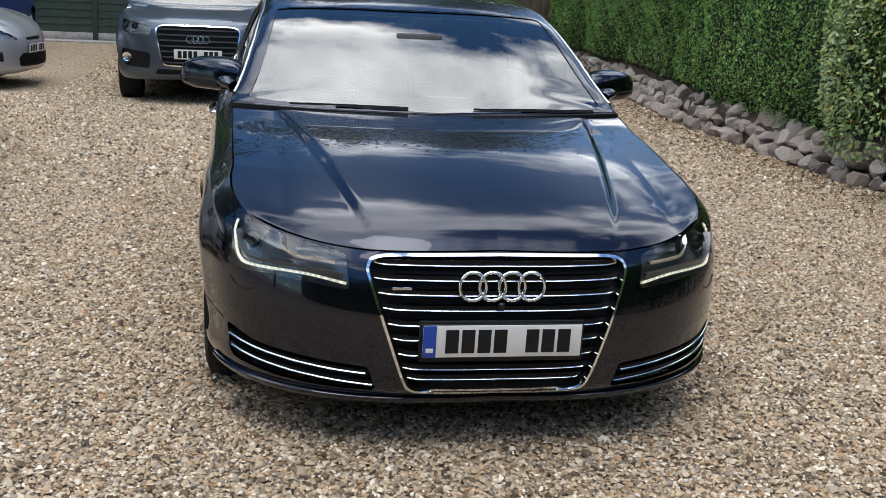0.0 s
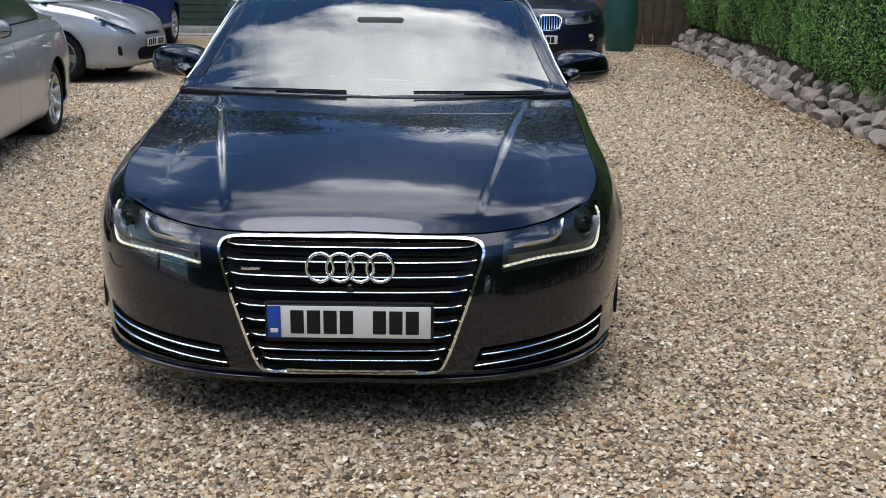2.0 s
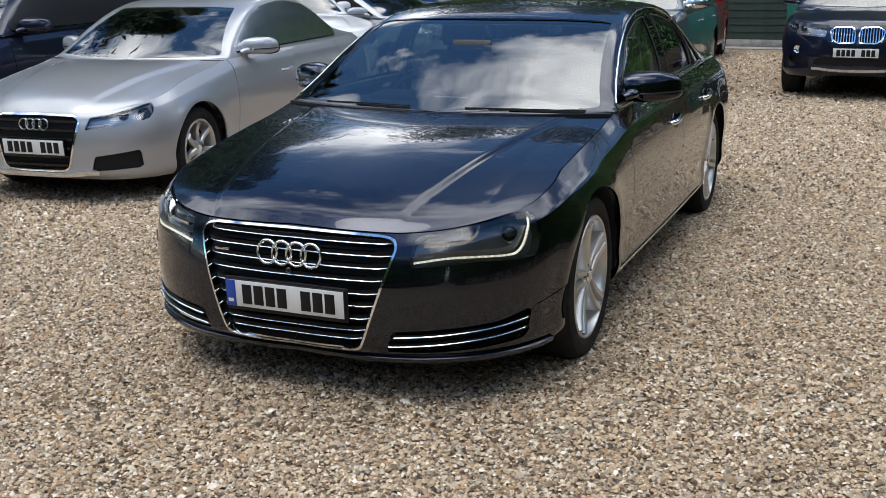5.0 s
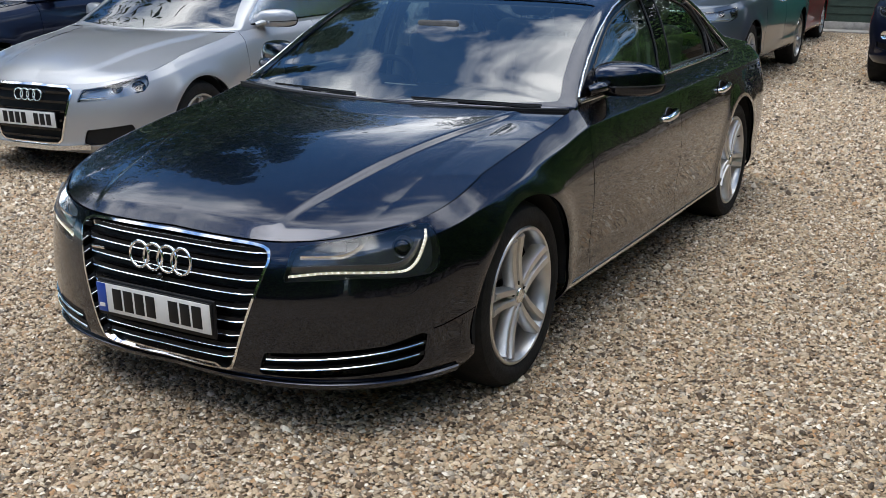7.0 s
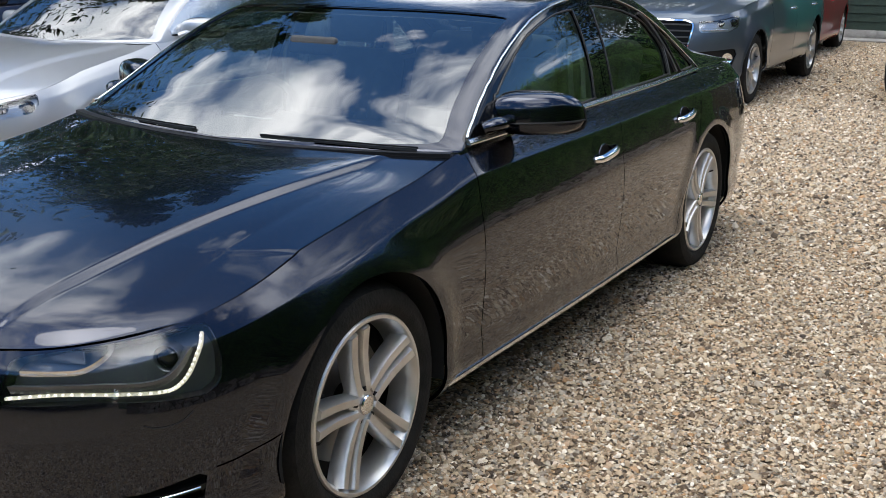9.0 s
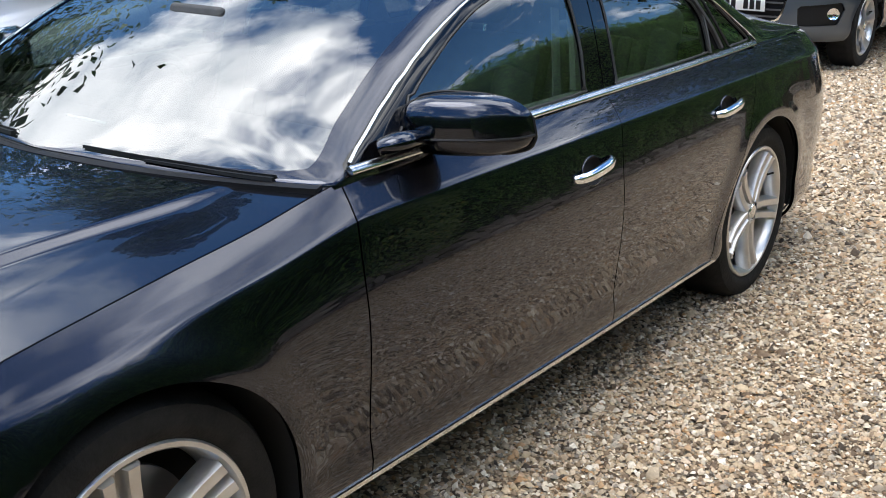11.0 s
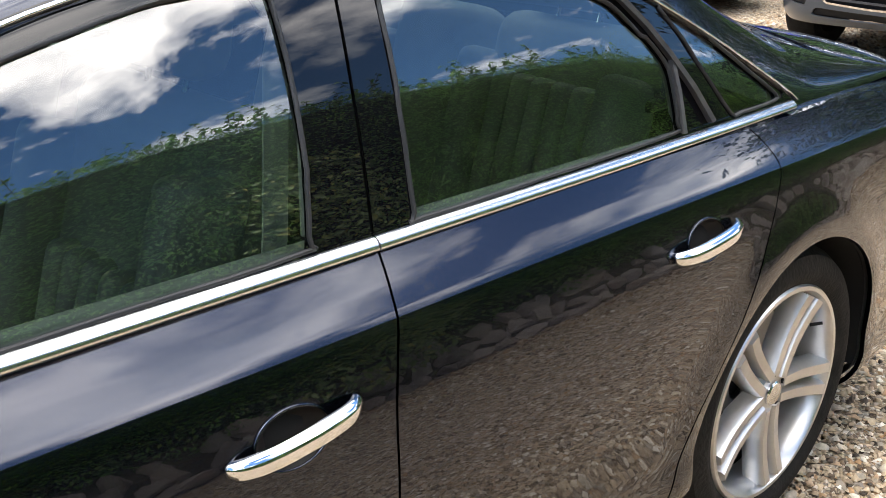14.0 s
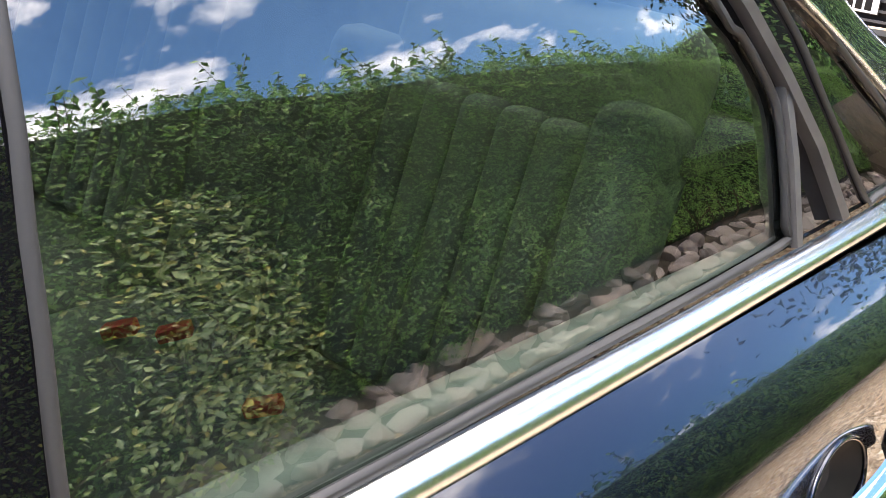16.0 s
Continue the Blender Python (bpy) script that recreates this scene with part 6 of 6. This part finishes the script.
# near-black green: the shade deep inside a hedge, put into the colour
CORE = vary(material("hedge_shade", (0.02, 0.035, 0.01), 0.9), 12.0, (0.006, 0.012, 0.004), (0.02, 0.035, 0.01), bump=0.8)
TWIG = vary(material("twig_bark", (0.09, 0.06, 0.035), 0.85), 20.0, (0.05, 0.035, 0.02), (0.13, 0.09, 0.05))


def leaf_mesh(name, P, N, size, mat, parent=None, aspect=.5, jitter=.7):
    """Leaves at the points P, facing roughly along N: folded along the middle."""
    n = len(P)
    N = N + rng.normal(0, jitter, (n, 3)); N /= np.linalg.norm(N, axis=1, keepdims=True)
    A = rng.normal(0, 1, (n, 3)); A -= (A * N).sum(1, keepdims=True) * N; A /= np.linalg.norm(A, axis=1, keepdims=True)
    B = np.cross(N, A)
    s = (size * rng.lognormal(0, .25, n))[:, None]
    V = np.stack([P - A * s * .5, P + B * s * aspect * .5 + N * s * .10, P + A * s * .5, P - B * s * aspect * .5 + N * s * .10], 1).reshape(-1, 3)
    i = np.arange(n)[:, None] * 4
    F = np.concatenate([i + [0, 1, 2], i + [0, 2, 3]], 1).reshape(-1, 3)
    me = bpy.data.meshes.new(name)
    me.vertices.add(len(V)); me.vertices.foreach_set("co", V.ravel())
    me.loops.add(len(F) * 3); me.loops.foreach_set("vertex_index", F.ravel().astype(np.int32))
    me.polygons.add(len(F)); me.polygons.foreach_set("loop_start", np.arange(0, len(F) * 3, 3, dtype=np.int32))
    me.update(calc_edges=True)
    me.materials.append(mat)
    ob = new(name, me)
    if parent is not None:
        ob.parent = parent
    return ob


def hedge(label, line, y0, y1, height, depth, count, size, along="y", shoots=0, base=.33, flip_=1, droop=0.0, lift=0.0):
    """A clipped hedge with a lumpy face and loose shoots on top; line(y) is its face."""
    h = thing("hedge", pose(0, 0, 0), label, "hedge")
    t = rng.uniform(y0, y1, count)
    q = rng.uniform(0, 1, count) ** .9
    top = rng.uniform(0, 1, count) < .16
    fx = np.array([line(a) for a in np.linspace(y0, y1, 400)])
    face = np.interp(t, np.linspace(y0, y1, 400), fx)
    wob = np.array([noise.noise(Vector((a * .8, b * 2.6, 0))) for a, b in zip(t, q)]) * .17 + np.array([noise.noise(Vector((a * 3.0, b * 8.5, 5))) for a, b in zip(t, q)]) * .09
    hh = height + .10 * np.array([noise.noise(Vector((a * .8, 3, 0))) for a in t])
    rise = lambda a: lift * min(1.0, max(0.0, (a - 7.2) / 2.2)) ** 1.5
    foot = base + np.array([rise(a) for a in t]) + droop * np.array([noise.noise(Vector((a * .55, 9, 2))) for a in t])
    z = foot + (hh - foot) * q
    belly = .20 * np.sin(np.clip(q * 1.1, 0, 1) * math.pi * .55) - .10
    X = face - belly - wob + rng.exponential(.05, count)
    nx = np.stack([-np.ones(count), 0 * t, .45 + 0 * t], -1)
    X[top] = (face + rng.uniform(-.1, depth, count))[top]
    z[top] = (hh + rng.normal(0, .03, count))[top]
    nx[top] = (-.2, 0, 1)
    P = np.stack([X, t, z], -1)
    if along == "x":
        P = P[:, [1, 0, 2]] * (1, flip_, 1); nx = nx[:, [1, 0, 2]] * (1, flip_, 1)
    tagged(leaf_mesh("leaves", P, nx, size, LEAF, h), kind="stuff")
    # added dark sheet behind the leaves, standing in for the hedge's inner shade
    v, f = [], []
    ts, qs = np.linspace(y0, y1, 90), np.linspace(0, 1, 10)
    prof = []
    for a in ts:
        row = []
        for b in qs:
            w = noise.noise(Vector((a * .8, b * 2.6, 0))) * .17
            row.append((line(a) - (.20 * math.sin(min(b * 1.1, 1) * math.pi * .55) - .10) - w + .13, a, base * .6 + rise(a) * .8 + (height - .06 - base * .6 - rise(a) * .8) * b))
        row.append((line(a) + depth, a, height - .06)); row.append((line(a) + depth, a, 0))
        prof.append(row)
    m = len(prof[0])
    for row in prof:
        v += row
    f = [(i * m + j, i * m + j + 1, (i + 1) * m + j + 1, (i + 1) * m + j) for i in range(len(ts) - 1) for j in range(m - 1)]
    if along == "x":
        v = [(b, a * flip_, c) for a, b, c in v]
    part("shade_core", Bag().add(v, f), CORE, h)
    if shoots:
        sb, lp, ln_ = Bag(), [], []
        rr = random.Random(11)
        for k in range(shoots):
            a = rr.uniform(y0 + 2, min(y1, 13))
            x = line(a) + rr.uniform(-.05, depth * .5)
            L_ = rr.uniform(.15, .48)
            p0, lean = Vector((x, a, height - .05)), Vector((rr.gauss(0, .25), rr.gauss(0, .3), 1)).normalized()
            pts = [p0 + lean * L_ * i / 3 + Vector((0, 0, .0)) for i in range(4)]
            sb.add(*sweep(pts, ring(.0025, 4), (1, 0, 0)))
            for i in range(9):
                tt = .25 + .75 * i / 8
                sgn = 1 if i % 2 else -1
                lp.append(p0 + lean * L_ * tt + Vector((rr.gauss(0, .006), sgn * .016, .004)))
                ln_.append((rr.gauss(0, .5), sgn * .5, .8))
        tagged(part("shoot_stems", sb, TWIG, h), kind="stuff")
        tagged(leaf_mesh("shoot_leaves", np.array([tuple(p) for p in lp]), np.array(ln_, float), .078, LEAF, h, .45, .3), kind="stuff")
    return h


hedge("tall dense green privet hedge above the stone edging", lambda y: edge_x(y) + .11, -5, 22, 2.88, 1.3, 230000, .032, shoots=330, base=.23, droop=.20, lift=.2)
hedge("dark green hedge closing the drive's far side", lambda x: 9.0, -13, 6, 3.4, 1.2, 26000, .085, along="x", flip_=-1)
hedge("tall dark green belt of shrubs behind the fence", lambda x: 22.5, -18, 16, 5.2, 1.6, 16000, .17, along="x", base=.5)

# laurel leaning out of the hedge over the stones
LAUREL = pieces(material("laurel_leaf", (0.12, 0.18, 0.04), 0.32, spec=0.6), [(0, (0.12, 0.19, 0.06)), (.4, (0.22, 0.31, 0.10)), (.8, (0.32, 0.42, 0.15)), (1, (0.48, 0.42, 0.08))], scale=30.0, amount=0.25)
shrub = thing("laurel_shrub", pose(0, 0, 0), "pale glossy-leaved laurel shrub growing through the hedge", "shrub")
n_ = 2200
ly = rng.normal(5.25, .33, n_)
lz = rng.uniform(.22, 2.1, n_)
lx = 4.12 - .16 * np.sin(np.clip((lz - .2) / 1.9, 0, 1) * math.pi) + .55 * np.abs(ly - 5.2) ** 1.6 + rng.exponential(.10, n_)
leaf_mesh("leaves", np.stack([lx, ly, lz], -1), np.tile([-1, -.2, .6], (n_, 1)), .052, LAUREL, shrub, .48, .6)
lb_ = Bag()
r = random.Random(8)
for k in range(16):
    y = 5.2 + r.gauss(0, .25)
    lb_.add(*tube([(4.75, 5.2 + r.gauss(0, .1), .2), (4.6, (y + 5.2) / 2, r.uniform(.5, .9)), (4.4, y, r.uniform(1.0, 1.9))], .006, 5, 5))
part("woody_stem", lb_, TWIG, shrub)

# bare stems at the hedge's foot
r = random.Random(3)
stems = Bag()
for k in range(70):
    y = r.uniform(3, 16)
    x = edge_x(y) + r.uniform(.15, .5)
    stems.add(*tube([(x + .1, y, .3), (x - .02, y + r.uniform(-.1, .1), .48), (x - r.uniform(.0, .15), y + r.uniform(-.3, .1), r.uniform(.6, .8))], r.uniform(.004, .009), 5, 4))
tagged(part("bare_stems", stems, TWIG), "bare brown stems at the foot of the hedge", "stems", kind="stuff")

# leaf litter
lt = 2600
ly = rng.uniform(0, 16, lt)
lx = np.array([edge_x(a) for a in ly]) - .15 - rng.exponential(.35, lt)
LITTER = pieces(material("dry_leaf", (0.2, 0.1, 0.05), 0.8), [(0, (0.10, 0.05, 0.025)), (.5, (0.22, 0.12, 0.06)), (1, (0.34, 0.22, 0.10))])
tagged(leaf_mesh("dry_leaves", np.stack([lx, ly, rng.uniform(.012, .03, lt)], -1), np.tile([0, 0, 1.0], (lt, 1)), .034, LITTER, None, .55, .35), "brown dry leaves fallen on the gravel", "leaves", kind="stuff")

# fence
FENCE_Y = 19.0
BOARD = vary(material("dark_green_board", (0.02, 0.04, 0.028), 0.7), 5.0, (0.014, 0.028, 0.019), (0.03, 0.055, 0.038), bump=0.3, bump_scale=60)
CONCRETE = vary(material("concrete", (0.36, 0.35, 0.32), 0.9), 9.0, (0.26, 0.25, 0.23), (0.44, 0.42, 0.39), bump=0.3)
WOOD = vary(material("brown_board", (0.10, 0.07, 0.045), 0.75), 6.0, (0.06, 0.042, 0.028), (0.14, 0.10, 0.065), bump=0.3, bump_scale=70)
fence = thing("wall_north", pose(0, FENCE_Y, 0), "dark green close-boarded fence on a concrete base", "fence", kind="structure")
bd = bpy.data.meshes.new("board")
v, f = rbox(0, 0, 0, 1.80, .022, .155, .004, 1)
bd.from_pydata(v, [], f); bd.materials.append(BOARD)
for k in range(11):
    x = -13 + 1.86 * k
    part("post", Bag().add(*rbox(x, 0, 1.05, .10, .10, 2.1, .008)), BOARD, fence)
    part("gravel_board", Bag().add(*rbox(x + .93, .0, .08, 1.78, .05, .16, .006)), CONCRETE, fence, "pale concrete base panel")
    for j in range(12):
        ob = new("board", bd); ob.parent = fence
        ob.matrix_local = pose(x + .93, .0, .235 + .142 * j, -5)
tagged(part("concrete_strip", Bag().add(*rbox(-2.5, FENCE_Y - .32, .012, 21, .5, .024, .004)), CONCRETE), "worn concrete strip along the fence", "paving", kind="structure")
gate = thing("wooden_gate", pose(4.2, 17.2, 0), "brown close-boarded wooden gate", "gate")
for j in range(12):
    part("board", Bag().add(*rbox(-1.1 + .19 * j, 0, .98, .18, .025, 1.86, .004)), WOOD, gate)
for z in (.3, 1.6):
    part("rail", Bag().add(*rbox(0, .03, z, 2.3, .04, .10, .006)), WOOD, gate)
BIN = vary(material("green_bin_plastic", (0.01, 0.07, 0.06), 0.45), 8.0, (0.008, 0.055, 0.05), (0.014, 0.085, 0.07))
bin_ = thing("water_butt", pose(3.55, 16.2, 0), "dark teal plastic water butt with a lid", "water butt")
part("barrel", Bag().add(*lathe([(.001, 0), (.24, 0), (.27, .1), (.30, .5), (.29, .8), (.27, .92), (.001, .92)], 32, "Z", False)), BIN, bin_)
part("lid", Bag().add(*lathe([(.001, .98), (.20, .975), (.285, .94), (.285, .91), (.001, .91)], 32, "Z", False)), BIN, bin_)
TEAL = vary(material("teal_sheet", (0.01, 0.16, 0.12), 0.4), 5.0, (0.008, 0.13, 0.10), (0.015, 0.19, 0.14))
cab = thing("teal_cabinet", pose(.55, 17.8, 0), "teal metal cabinet standing by the fence", "cabinet")
part("body", Bag().add(*rbox(0, 0, .95, 1.0, .6, 1.86, .01)), TEAL, cab)
part("door", Bag().add(*rbox(-.24, -.31, .95, .46, .02, 1.7, .006)), TEAL, cab)
part("door", Bag().add(*rbox(.24, -.31, .95, .46, .02, 1.7, .006)), TEAL, cab)

# trees beyond the drive
BARK = vary(material("tree_bark", (0.08, 0.06, 0.045), 0.9), 6.0, (0.04, 0.03, 0.022), (0.13, 0.10, 0.075), bump=0.7)
TREE_LEAF = pieces(material("tree_leaf", (0.03, 0.07, 0.015), 0.5), [(0, (0.012, 0.028, 0.008)), (.5, (0.03, 0.065, 0.014)), (1, (0.06, 0.11, 0.025))], scale=10.0)


def tree(x, y, height, spread, seed, leaves=11000, conifer=False, size=.28):
    t = thing("tree", pose(x, y, 0), "tall dark conifer with drooping feathery boughs" if conifer else "tall leafy tree behind the parked cars", "tree", "trees round the drive")
    r = random.Random(seed)
    b = Bag()
    tr = [(0, 0, 0), (.1, .05, height * .3), (-.05, .1, height * .6), (.05, 0, height * .95)]
    p = spline3(tr, 6)
    b.add(*sweep(p, ring(.22, 10), (1, 0, 0), scales=[1.2 - 1.05 * i / (len(p) - 1) for i in range(len(p))]))
    ends = []
    for k in range(46 if conifer else 26):
        z = height * (.12 + .86 * k / 45) if conifer else height * r.uniform(.30, .85)
        a = r.uniform(0, 6.28)
        L_ = spread * ((1.05 - z / height) if conifer else r.uniform(.5, 1.0) * math.sin(math.pi * min(.95, z / height * .9 + .12)))
        e = Vector((math.cos(a) * L_, math.sin(a) * L_, z + (-.25 * L_ if conifer else .35 * L_)))
        mid = Vector((math.cos(a) * L_ * .5, math.sin(a) * L_ * .5, z + (.05 if conifer else .25 * L_)))
        q = spline3([(0, 0, z), mid, e], 4)
        b.add(*sweep(q, ring(.05, 6), (.3, .2, 1), scales=[1 - .8 * i / (len(q) - 1) for i in range(len(q))]))
        ends += [(Vector(q[i]), L_) for i in range(3, len(q))]
    part("trunk", b, BARK, t)
    P = np.zeros((leaves, 3))
    for i in range(leaves):
        c, L_ = r.choice(ends)
        s = .16 * L_ + .12 if conifer else .30 * L_ + .15
        P[i] = (c.x + r.gauss(0, s), c.y + r.gauss(0, s), c.z + r.gauss(0, s * (.35 if conifer else .8)) - (.1 if conifer else 0))
    N = P - np.array([0, 0, height * .5]); N /= np.linalg.norm(N, axis=1, keepdims=True) + 1e-6
    tagged(leaf_mesh("crown", P, N + [0, 0, .5], size, TREE_LEAF, t, .45, .7), kind="stuff")


for k, (x, y, h, s) in enumerate([(-9, 24, 13.5, 4.6), (-4.5, 25, 14.5, 4.4), (0.5, 25, 13.5, 4.4), (5.5, 26, 14.5, 4.6), (-14, 18, 11, 4.2), (-12.5, 3, 8, 3.4), (-4, -13, 5, 2.8), (3, -14, 5.4, 3.0), (-10, -11, 7, 3.6), (-.5, -16, 6, 3.4), (8.5, -12, 6, 3.4), (-13, -4, 8, 3.8)]):
    tree(x, y, h, s, 20 + k)
tree(-9.8, 8.5, 10.5, 3.3, 40, 20000, True, .19)
tree(-11.5, 12.5, 12, 3.4, 41, 20000, True, .19)
